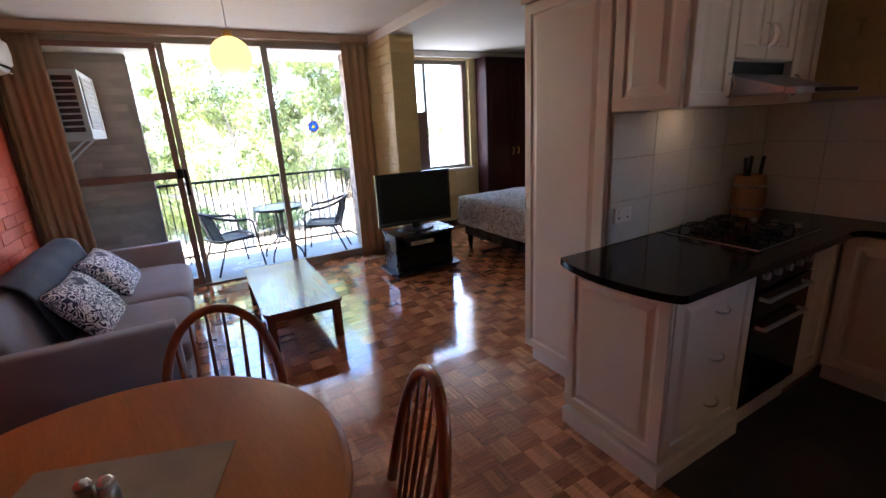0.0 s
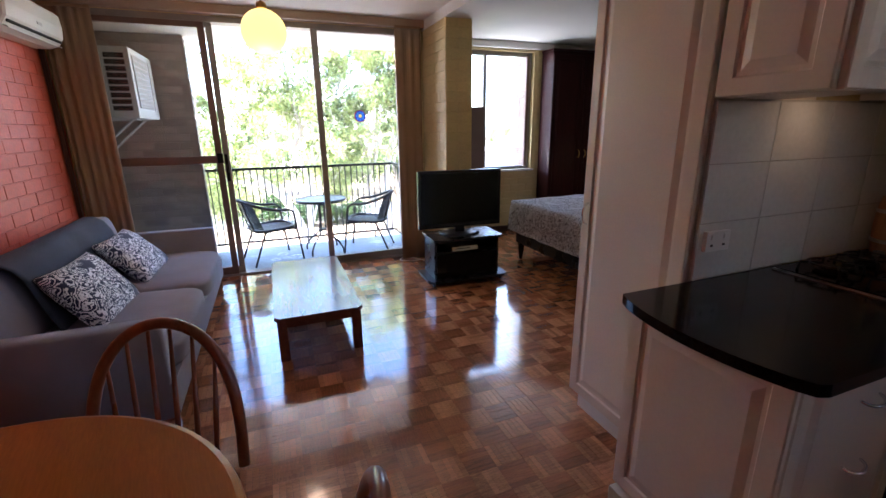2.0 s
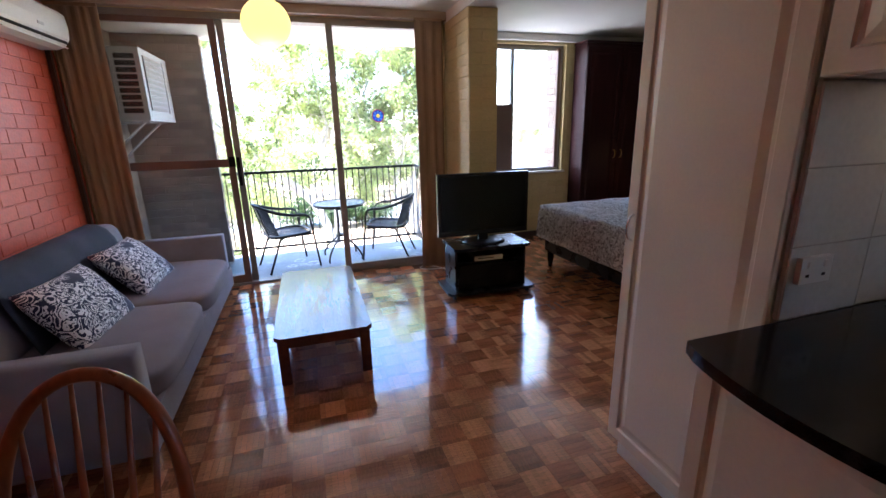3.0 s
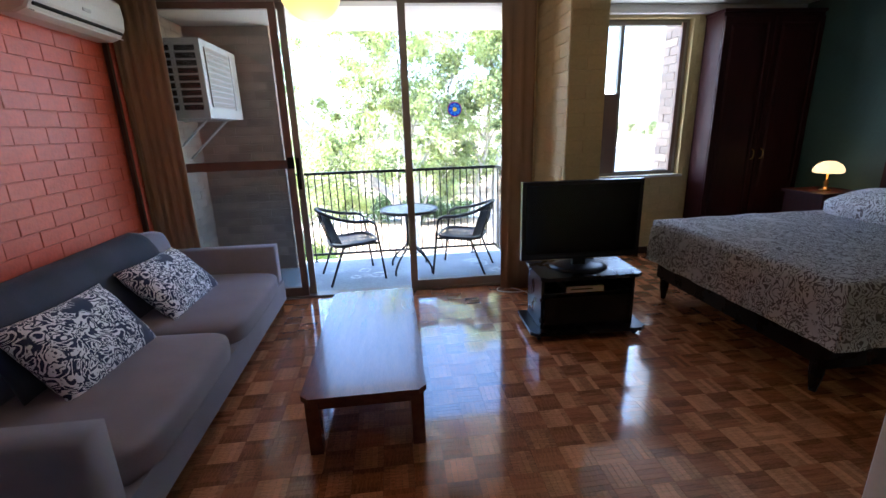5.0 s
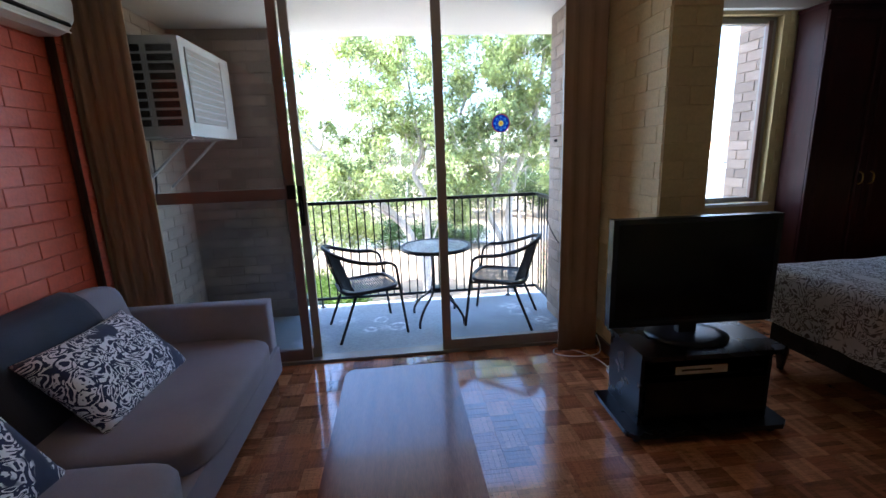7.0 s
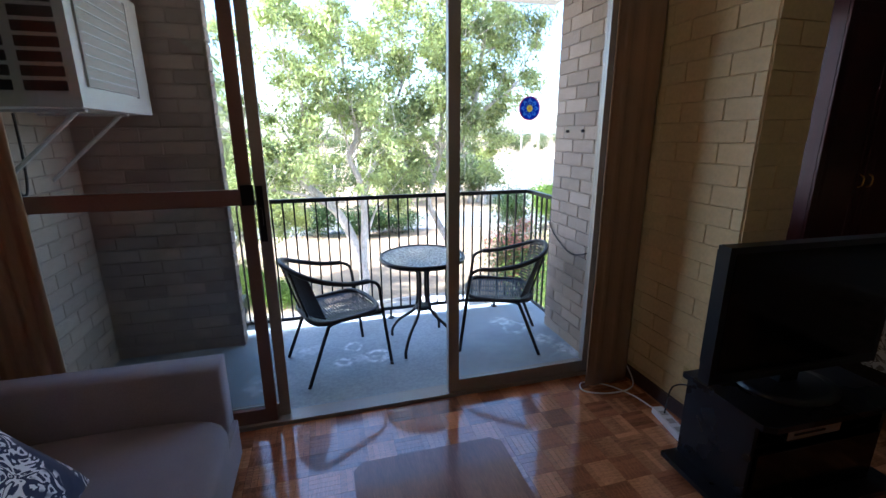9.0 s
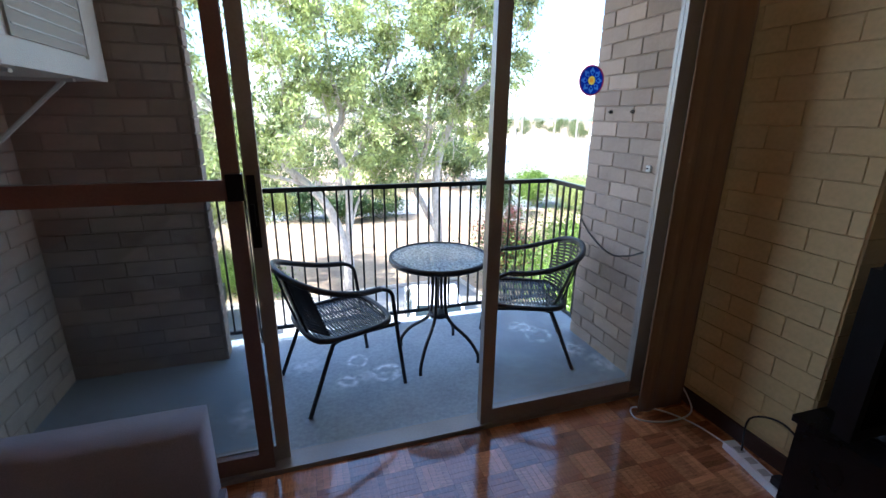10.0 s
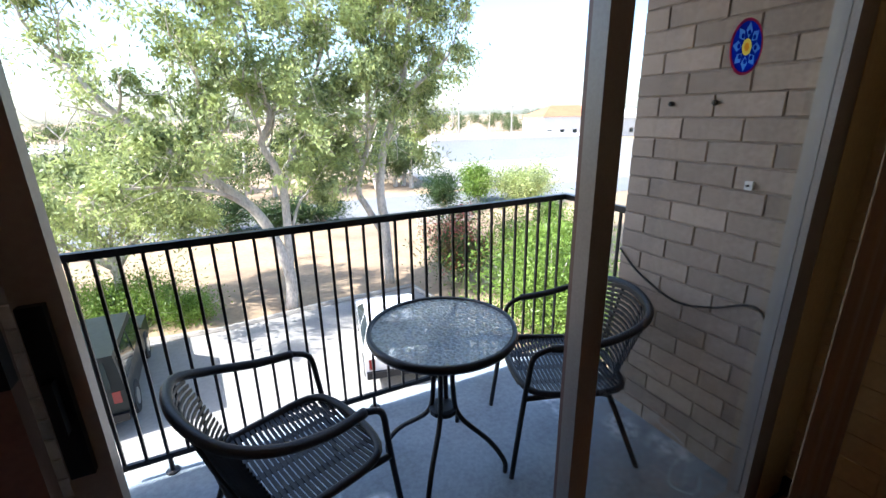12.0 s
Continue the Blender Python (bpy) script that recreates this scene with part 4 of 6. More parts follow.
pt = thing("patio_table", 1.695, 6.248, -0.053, 5, "round black bistro table with rippled glass top", "table")
part("glass_top", lathe([(0, 0.662), (0.282, 0.662), (0.282, 0.668), (0, 0.668)], 48), "table_glass", pt, "rippled clear glass")
part("rim", lathe([(0.283, 0.645), (0.300, 0.643), (0.305, 0.656), (0.300, 0.674), (0.283, 0.672), (0.2829, 0.645)], 48), "black_metal", pt, smooth=True)
for k in range(4):
    a = math.radians(45 + 90 * k)
    c, s = math.cos(a), math.sin(a)
    path = smooth_path([(c * 0.27, s * 0.27, 0.0), (c * 0.265, s * 0.265, 0.06), (c * 0.20, s * 0.20, 0.15), (c * 0.075, s * 0.075, 0.25), (c * 0.045, s * 0.045, 0.36),
                        (c * 0.045, s * 0.045, 0.56), (c * 0.08, s * 0.08, 0.625), (c * 0.27, s * 0.27, 0.652)], 5)
    part("leg", tube(path, 0.011, 8), "black_metal", pt, smooth=True)
part("collar", lathe([(0.045, 0.27), (0.062, 0.275), (0.062, 0.295), (0.045, 0.30)], 16), "black_metal", pt)
part("collar", lathe([(0.03, 0.585), (0.055, 0.59), (0.055, 0.605), (0.03, 0.61)], 16), "black_metal", pt)

cable = thing("wall_cable", 0, 0, 0, 0, "grey cable draped along the balcony brick wall", "cable")
part("wire", tube(smooth_path([(2.698, 6.28, 0.79), (2.695, 6.163, 0.705), (2.695, 5.96, 0.632), (2.695, 5.80, 0.665), (2.695, 5.66, 0.730), (2.695, 5.60, 0.70), (2.695, 5.58, 0.60), (2.695, 5.575, 0.36), (2.695, 5.575, 0.145), (2.695, 5.58, -0.045)], 6), 0.005, 6), "rubber", cable, smooth=True)
for yy, zz in ((5.917, 1.46), (6.10, 1.46)):
    peg = thing("wall_peg", 2.703, yy, zz, 0, "small dark peg in the balcony brick wall", "peg", "wall pegs")
    part("plug", turned(lathe([(0.010, 0), (0.010, 0.012), (0.006, 0.02), (0, 0.02)], 10), pose(0, 0, 0, 0, -90, 0)), "black_plastic", peg)
hook = thing("wall_hook", 2.703, 5.742, 1.17, 0, "small white hook plate on the balcony brick wall", "hook")
part("plate", bx(-0.010, 0.0, -0.014, 0.014, -0.016, 0.016), "white_plastic", hook, bevel=0.003)
part("pin", turned(lathe([(0.004, 0), (0.004, 0.012), (0, 0.012)], 8), pose(-0.010, 0, 0, 0, -90, 0)), "dark_slot", hook)


# ---- sofa ----
sofa = thing("sofa", 0, 0, 0, 0, "grey fabric two-seater sofa with square arms against the orange wall", "sofa")
SX0, SX1, SY0, SY1 = -0.375, 0.67, 2.86, 5.12
part("base", bx(SX0 + 0.02, SX1 - 0.03, SY0 + 0.02, SY1 - 0.02, 0.14, 0.30), "sofa", sofa, bevel=0.015)
for a, b in ((SY0, SY0 + 0.13), (SY1 - 0.13, SY1)):
    part("arm", bx(SX0, SX1 - 0.05, a, b, 0.13, 0.597), "sofa", sofa, bevel=0.028, smooth=True)
part("back_frame", bx(SX0, SX0 + 0.16, SY0 + 0.13, SY1 - 0.13, 0.14, 0.66), "sofa", sofa, bevel=0.03, smooth=True)
half = (SY1 - SY0 - 0.26) / 2
for k in range(2):
    yc = SY0 + 0.13 + half * (k + 0.5)
    part("seat_cushion", turned(cushion(0.84, half - 0.006, 0.17, 0.12, 12, 3 + k), pose(SX1 - 0.42, yc, 0.355)), "sofa", sofa, smooth=True)
    part("back_cushion", turned(cushion(0.22, half - 0.012, 0.40, 0.06, 12, 7 + k), pose(SX0 + 0.225, yc, 0.60, 0, -14, 0)), "sofa", sofa, smooth=True)
for x in (SX0 + 0.06, SX1 - 0.07):
    for y in (SY0 + 0.07, SY1 - 0.07):
        part("leg", bx(x - 0.022, x + 0.022, y - 0.006, y + 0.006, 0.0, 0.14), "chrome", sofa, "flat chrome leg", bevel=0.002)


def throw():
    ob = thing("throw_blanket", 0, 0, 0, 0, "dark slate-blue blanket draped over the sofa back", "blanket")
    bm = bmesh.new()
    prof = [(0.065, 0.43), (0.03, 0.52), (-0.005, 0.62), (-0.03, 0.72), (-0.06, 0.79), (-0.115, 0.826), (-0.18, 0.828), (-0.235, 0.80), (-0.27, 0.70)]
    rows = []
    for i in range(41):
        y = 3.36 + i * (4.66 - 3.36) / 40
        row = []
        for j, (px, pz) in enumerate(prof):
            w = noise.noise(Vector((y * 3.5, j * 0.5, 1.7))) * 0.012 + 0.005 * math.sin(y * 31 + j * 0.9 + 2 * math.sin(y * 7)) * noise.noise(Vector((y * 2, j, 5))) + 0.005
            row.append((px + w + 0.012, y + 0.02 * math.sin(j * 1.1), pz + w + 0.004))
        rows.append(row)
    top = [[bm.verts.new(p) for p in r] for r in rows]
    low = [[bm.verts.new((p[0] - 0.006, p[1], p[2] - 0.006)) for p in r] for r in rows]
    m = len(prof)
    for i in range(40):
        for j in range(m - 1):
            bm.faces.new((top[i][j], top[i + 1][j], top[i + 1][j + 1], top[i][j + 1]))
            bm.faces.new((low[i][j + 1], low[i + 1][j + 1], low[i + 1][j], low[i][j]))
        bm.faces.new((top[i][0], low[i][0], low[i + 1][0], top[i + 1][0]))
        bm.faces.new((top[i][m - 1], top[i + 1][m - 1], low[i + 1][m - 1], low[i][m - 1]))
    for i in (0, 40):
        for j in range(m - 1):
            bm.faces.new((top[i][j], top[i][j + 1], low[i][j + 1], low[i][j]))
    part("cloth", bm, "throw", ob, smooth=True)


throw()


def leaning(along, up):
    """The turn of a cushion whose lower edge runs along, and which rises towards up."""
    e = Vector(along).normalized()
    n = e.cross(Vector(up)).normalized()
    return Matrix((e, n.cross(e), n)).transposed().to_4x4()


def scatter_pillow(x, y, z, m, seed, label):
    bm = bmesh.new()
    n = 18
    for side in (1, -1):
        g = []
        for i in range(n + 1):
            row = []
            for j in range(n + 1):
                a, b = -1 + 2 * i / n, -1 + 2 * j / n
                pinch = 1 - 0.07 * ((1 - a * a) * b * b + (1 - b * b) * a * a)
                t = 0.075 * ((1 - a ** 4) * (1 - b ** 4)) ** 0.55
                t += 0.006 * noise.noise(Vector((a * 2.2 + seed, b * 2.2, side)))* (1 - a * a) * (1 - b * b)
                row.append(bm.verts.new((a * 0.305 * pinch, b * 0.205 * pinch, side * t)))
            g.append(row)
        for i in range(n):
            for j in range(n):
                f = (g[i][j], g[i + 1][j], g[i + 1][j + 1], g[i][j + 1])
                bm.faces.new(f if side > 0 else f[::-1])
    bmesh.ops.remove_doubles(bm, verts=bm.verts, dist=0.0005)
    bmesh.ops.recalc_face_normals(bm, faces=bm.faces)
    me = bpy.data.meshes.new("pillow")
    bm.to_mesh(me)
    bm.free()
    me.materials.append(M["pillow"])
    for p in me.polygons:
        p.use_smooth = True
    ob = new("pillow", me)
    ob.matrix_world = Matrix.Translation((x, y, z)) @ m
    return tagged(ob, label, "pillow", "sofa pillows")


scatter_pillow(0.145, 3.67, 0.565, leaning((0.05, 0.99, -0.03), (-0.60, 0.0, 0.80)), 1, "white pillow printed with navy scrolls on the sofa")
scatter_pillow(0.165, 4.43, 0.565, leaning((0.03, 0.99, -0.02), (-0.68, 0.08, 0.72)), 5, "white pillow printed with navy scrolls leaning on the sofa back")

# ---- coffee table ----
ct = thing("coffee_table", 1.360, 4.06, 0, 0, "low reddish-brown wooden coffee table with clipped corners", "table")
a, b, c = 0.278, 0.642, 0.035
part("tabletop", prism([(-a + c, -b), (a - c, -b), (a, -b + c), (a, b - c), (a - c, b), (-a + c, b), (-a, b - c), (-a, -b + c)], 0.283, 0.310), "dark_wood", ct, bevel=0.003)
for s in (-1, 1):
    part("apron", bx(s * 0.235 - 0.010, s * 0.235 + 0.010, -b + 0.10, b - 0.10, 0.225, 0.283), "dark_wood", ct, bevel=0.002)
    part("apron", bx(-0.205, 0.205, s * (b - 0.055) - 0.010, s * (b - 0.055) + 0.010, 0.225, 0.283), "dark_wood", ct, bevel=0.002)
    for q in (-1, 1):
        part("leg", bx(s * 0.235 - 0.029, s * 0.235 + 0.029, q * (b - 0.058) - 0.029, q * (b - 0.058) + 0.029, 0, 0.283), "dark_wood", ct, bevel=0.004)

# ---- television and stand ----
ts = thing("tv_stand", 2.82, 4.50, 0, -2, "black television cabinet on castors with a glass door", "tv stand")
part("base_board", prism([(-0.40, -0.19), (-0.36, -0.225), (0.36, -0.225), (0.40, -0.19), (0.40, 0.18), (-0.40, 0.18)], 0.045, 0.068), "black_stand", ts, bevel=0.003)
for x in (-0.325, 0.307):
    part("side_panel", bx(x, x + 0.018, -0.15, 0.17, 0.068, 0.432), "black_stand", ts, bevel=0.002)
part("back_panel", bx(-0.307, 0.307, 0.155, 0.168, 0.068, 0.432), "black_stand", ts)
part("shelf", bx(-0.307, 0.307, -0.13, 0.155, 0.300, 0.314), "black_stand", ts, bevel=0.002)
part("door", bx(-0.300, 0.300, -0.162, -0.151, 0.075, 0.296), "screen", ts, "dark glass door")
part("top", prism([(-0.345, -0.19), (-0.31, -0.215), (0.31, -0.215), (0.345, -0.19), (0.345, 0.18), (-0.345, 0.18)], 0.432, 0.456), "black_stand", ts, bevel=0.004)
for x in (-0.34, 0.34):
    for y in (-0.17, 0.13):
        part("castor", turned(lathe([(0.006, -0.011), (0.022, -0.010), (0.022, 0.010), (0.006, 0.011)], 12), pose(x, y, 0.0225, 0, 90, 0)), "black_plastic", ts)
dvd = thing("disc_player", 2.80, 4.44, 0.314, -2, "slim silver disc player on the cabinet shelf", "disc player")
part("case", bx(-0.13, 0.13, -0.08, 0.12, 0.004, 0.045), "steel", dvd, bevel=0.004)
part("front_slot", bx(-0.10, 0.05, -0.083, -0.079, 0.022, 0.030), "dark_slot", dvd)
for x in (-0.10, 0.10):
    part("foot", bx(x - 0.01, x + 0.01, -0.05, 0.08, 0, 0.004), "black_plastic", dvd)
tv = thing("television", 2.80, 4.50, 0.456, -2.5, "black flat-screen television switched off", "television")
part("stand_foot", lathe([(0, 0.0), (0.155, 0.0), (0.16, 0.008), (0.12, 0.016), (0, 0.02)], 32), "black_plastic", tv, smooth=True)
for v in bpy.data.objects[tv.children[0].name].data.vertices:
    v.co.x *= 1.25
part("neck", bx(-0.045, 0.045, -0.01, 0.03, 0.014, 0.14), "black_plastic", tv, bevel=0.006)
part("back_shell", bx(-0.36, 0.36, 0.020, 0.075, 0.11, 0.57), "black_plastic", tv, bevel=0.02)
part("bezel", bx(-0.412, 0.412, -0.030, 0.022, 0.070, 0.604), "black_plastic", tv, bevel=0.008)
part("display", bx(-0.385, 0.385, -0.0325, -0.028, 0.112, 0.580), "screen", tv, "glossy dark screen")
part("speaker_strip", bx(-0.30, 0.30, -0.032, -0.029, 0.083, 0.096), "dark_slot", tv)

strip = thing("power_strip", 2.66, 4.86, 0.0, 80, "white power board on the floor by the skirting", "power board")
part("body", bx(-0.15, 0.15, -0.028, 0.028, 0.0, 0.034), "white_plastic", strip, bevel=0.006)
for k in range(4):
    part("socket", bx(-0.12 + k * 0.065, -0.085 + k * 0.065, -0.018, 0.018, 0.034, 0.036), "ac_grille", strip)
part("plug", bx(-0.125, -0.085, -0.02, 0.02, 0.036, 0.07), "black_plastic", strip, "black plug", bevel=0.006)
wires = thing("extension_lead", 0, 0, 0, 0, "white cord looping across the parquet", "cord")
part("wire", tube(smooth_path([(2.735, 5.33, 0.10), (2.72, 5.24, 0.012), (2.55, 5.22, 0.006), (2.42, 5.28, 0.006), (2.46, 5.36, 0.006), (2.58, 5.30, 0.006), (2.66, 5.17, 0.006), (2.67, 5.02, 0.02)], 6), 0.0042, 6), "white_plastic", wires, smooth=True)
wires = thing("extension_lead", 0, 0, 0, 0, "black cord standing off the wall behind the cabinet", "cord")
part("wire", tube(smooth_path([(2.66, 4.93, 0.05), (2.74, 4.98, 0.16), (2.755, 4.86, 0.22), (2.75, 4.74, 0.15), (2.74, 4.70, 0.04)], 6), 0.0042, 6), "black_plastic", wires, smooth=True)

# ---- bed and bedroom ----
bed = thing("bed", 0, 0, 0, 0, "double bed with a floral quilt and dark timber feet", "bed")
part("base", bx(3.69, 5.66, 3.46, 4.93, 0.17, 0.33), "black_stand", bed, bevel=0.01)
part("mattress", bx(3.67, 5.68, 3.44, 4.94, 0.33, 0.60), "white", bed, bevel=0.03)
for x in (3.72, 5.55):
    for y in (3.53, 4.86):
        part("leg", lathe([(0.018, 0.0), (0.034, 0.10), (0.036, 0.17)], 12, centre=(x, y)), "black_stand", bed)
part("headboard", bx(5.682, 5.735, 3.40, 4.98, 0.17, 1.10), "wardrobe", bed, bevel=0.01)


def quilt():
    ob = thing("quilt", 0, 0, 0, 0, "pale quilt printed with grey-brown flowers spread over the bed", "quilt")
    bm = bmesh.new()
    x0, x1, y0, y1 = 3.645, 5.66, 3.41, 4.97
    nx, ny = 44, 34
    g = []
    for i in range(nx + 1):
        row = []
        for j in range(ny + 1):
            u, v = i / nx, j / ny
            drop_x, drop_y0, drop_y1 = max(0, 0.14 - u) / 0.14, max(0, 0.15 - v) / 0.15, max(0, v - 0.85) / 0.15
            x = x0 + (x1 - x0) * max(0, (u - 0.14) / 0.86)
            y = y0 + (y1 - y0) * min(1, max(0, (v - 0.15) / 0.70))
            d = max(drop_x, drop_y0, drop_y1)
            w = noise.noise(Vector((x * 5, y * 5, d * 3)))
            z = 0.655 - 0.34 * d + 0.008 * w
            edge = 0.02 * noise.noise(Vector((u * 20, v * 20, 4))) * d
            x += -0.025 * (1 if drop_x > 0 else 0) * math.sqrt(drop_x) + (edge if drop_x > 0 else 0)
            y += (-0.03 * math.sqrt(drop_y0) + 0.03 * math.sqrt(drop_y1)) + (edge if drop_y0 + drop_y1 > 0 else 0)
            row.append(bm.verts.new((x, y, z)))
        g.append(row)
    for i in range(nx):
        for j in range(ny):
            bm.faces.new((g[i][j], g[i + 1][j], g[i + 1][j + 1], g[i][j + 1]))
    bmesh.ops.solidify(bm, geom=bm.faces[:], thickness=0.012)
    part("cloth", bm, "bed_cloth", ob, smooth=True)


quilt()
for yy in (3.82, 4.55):
    pl = thing("bed_pillow", 5.26, yy, 0.745, 0, "plump floral pillow at the bed head", "pillow", "bed pillows")
    part("case", turned(cushion(0.50, 0.68, 0.19, 0.45, 10, 11), pose(0, 0, 0, 0, -10, 0)), "bed_cloth", pl, smooth=True)

wr = thing("wardrobe", 0, 0, 0, 0, "tall dark mahogany wardrobe beside the window", "wardrobe")
part("carcass", bx(4.705, 5.745, 5.85, 6.095, 0.06, 2.38), "wardrobe", wr, bevel=0.004)
part("plinth", bx(4.725, 5.74, 5.87, 6.09, 0.0, 0.06), "wardrobe", wr)
part("cornice", bx(4.695, 5.748, 5.83, 6.098, 2.38, 2.405), "wardrobe", wr, bevel=0.008)
for k in range(2):
    d = part("door", turned(ringed(0.512, 2.26, PANEL, 0.02), pose(4.708 + k * 0.52, 5.848, 0.08)), "wardrobe", wr)
    part("handle", tube(smooth_path([(4.708 + 0.47 + k * 0.10, 5.828, 1.02), (4.708 + 0.47 + k * 0.10, 5.80, 1.04), (4.708 + 0.47 + k * 0.10, 5.80, 1.10), (4.708 + 0.47 + k * 0.10, 5.828, 1.12)], 4), 0.006, 6), "brass", d)

nt_ = thing("bedside_table", 5.47, 5.27, 0, 0, "dark mahogany bedside table beside the bed", "bedside table")
part("body", bx(-0.20, 0.20, -0.19, 0.19, 0.08, 0.74), "wardrobe", nt_, bevel=0.004)
part("top", bx(-0.225, 0.225, -0.21, 0.21, 0.74, 0.765), "wardrobe", nt_, bevel=0.006)
for k in range(3):
    dr = part("drawer", turned(ringed(0.36, 0.19, DRAWER, 0.016), pose(-0.18, -0.19, 0.10 + k * 0.198)), "wardrobe", nt_)
    part("knob", turned(lathe([(0.006, 0), (0.006, 0.014), (0.014, 0.02), (0.010, 0.03), (0, 0.032)], 12), pose(0, -0.206, 0.195 + k * 0.198, 90, 0, 0)), "brass", dr)
for x in (-0.17, 0.17):
    for y in (-0.16, 0.16):
        part("foot", bx(x - 0.02, x + 0.02, y - 0.02, y + 0.02, 0, 0.08), "wardrobe", nt_)
bl = thing("bedside_lamp", 5.46, 5.25, 0.725, 0, "small brass lamp with a glowing scalloped shade", "lamp")
part("base", lathe([(0, 0), (0.062, 0.0), (0.062, 0.012), (0.03, 0.03), (0.018, 0.06), (0.03, 0.09), (0.012, 0.12), (0.010, 0.20), (0, 0.20)], 20), "brass", bl, smooth=True)
bm = lathe([(0.140, 0.20), (0.152, 0.215), (0.145, 0.25), (0.115, 0.295), (0.06, 0.325), (0.03, 0.33), (0.029, 0.325), (0.06, 0.318), (0.11, 0.288), (0.139, 0.246), (0.146, 0.217)], 32)
for v in bm.verts:
    k = math.atan2(v.co.y, v.co.x) * 8
    s = 1 + 0.035 * math.cos(k)
    v.co.x, v.co.y = v.co.x * s, v.co.y * s
part("shade", bm, "lamp_shade", bl, "glowing scalloped shade", smooth=True)
bulb = new("bulb_light", bpy.data.lights.new("bulb_light", "POINT"))
bulb.data.energy, bulb.data.color, bulb.data.shadow_soft_size = 0.02, (1, 0.68, 0.36), 0.04
bulb.location = (5.46, 5.25, 0.955)
bl.scale = (0.74, 0.74, 0.80)
bl.location.z = 0.765

# ---- pendant ----
pd = thing("pendant_lamp", 1.222, 4.0, 0, 0, "yellow glass globe pendant hanging from the ceiling", "lamp")
prof = [(0.028, 2.178)] + [(0.138 * math.sin(math.radians(t)), 2.045 + 0.134 * math.cos(math.radians(t))) for t in range(16, 181, 12)]
prof[-1] = (0, 2.045 - 0.134)
part("globe", lathe(prof, 32), "globe", pd, "glowing yellow glass", smooth=True)
globe_bulb = new("globe_bulb", bpy.data.lights.new("globe_bulb", "POINT"))
globe_bulb.data.energy, globe_bulb.data.color, globe_bulb.data.shadow_soft_size = 0.55, (1.0, 0.68, 0.42), 0.118
globe_bulb.location = (1.222, 4.0, 1.775)
part("cap", lathe([(0.030, 2.174), (0.034, 2.184), (0.030, 2.212), (0.008, 2.225), (0, 2.225)], 20), "brass", pd, smooth=True)
part("cord", tube([(0, 0, 2.215), (0, 0, 2.475)], 0.0035, 6), "white_plastic", pd)
part("ceiling_rose", lathe([(0.045, 2.499), (0.045, 2.488), (0.02, 2.472), (0, 2.47)], 20), "white_plastic", pd, smooth=True)

# ---- dining table and chairs ----
dt = thing("dining_table", 0.50, 1.43, 0, 12, "round honey-coloured wooden dining table", "table")
part("tabletop", lathe([(0, 0.712), (0.545, 0.712), (0.562, 0.718), (0.570, 0.730), (0.566, 0.742), (0.552, 0.748), (0, 0.748)], 64), "beech", dt)
part("apron", lathe([(0.40, 0.64), (0.415, 0.64), (0.415, 0.712), (0.40, 0.712), (0.3999, 0.64)], 48), "beech", dt)
part("column", lathe([(0.05, 0.14), (0.075, 0.18), (0.06, 0.30), (0.045, 0.45), (0.06, 0.58), (0.085, 0.66), (0.085, 0.712)], 24), "beech", dt, smooth=True)
for k in range(4):
    c, s = math.cos(k * math.pi / 2 + 0.6), math.sin(k * math.pi / 2 + 0.6)
    part("foot", tube(smooth_path([(c * 0.05, s * 0.05, 0.20), (c * 0.18, s * 0.18, 0.15), (c * 0.33, s * 0.33, 0.05), (c * 0.40, s * 0.40, 0.022)], 5), 0.026, 8), "beech", dt, smooth=True)


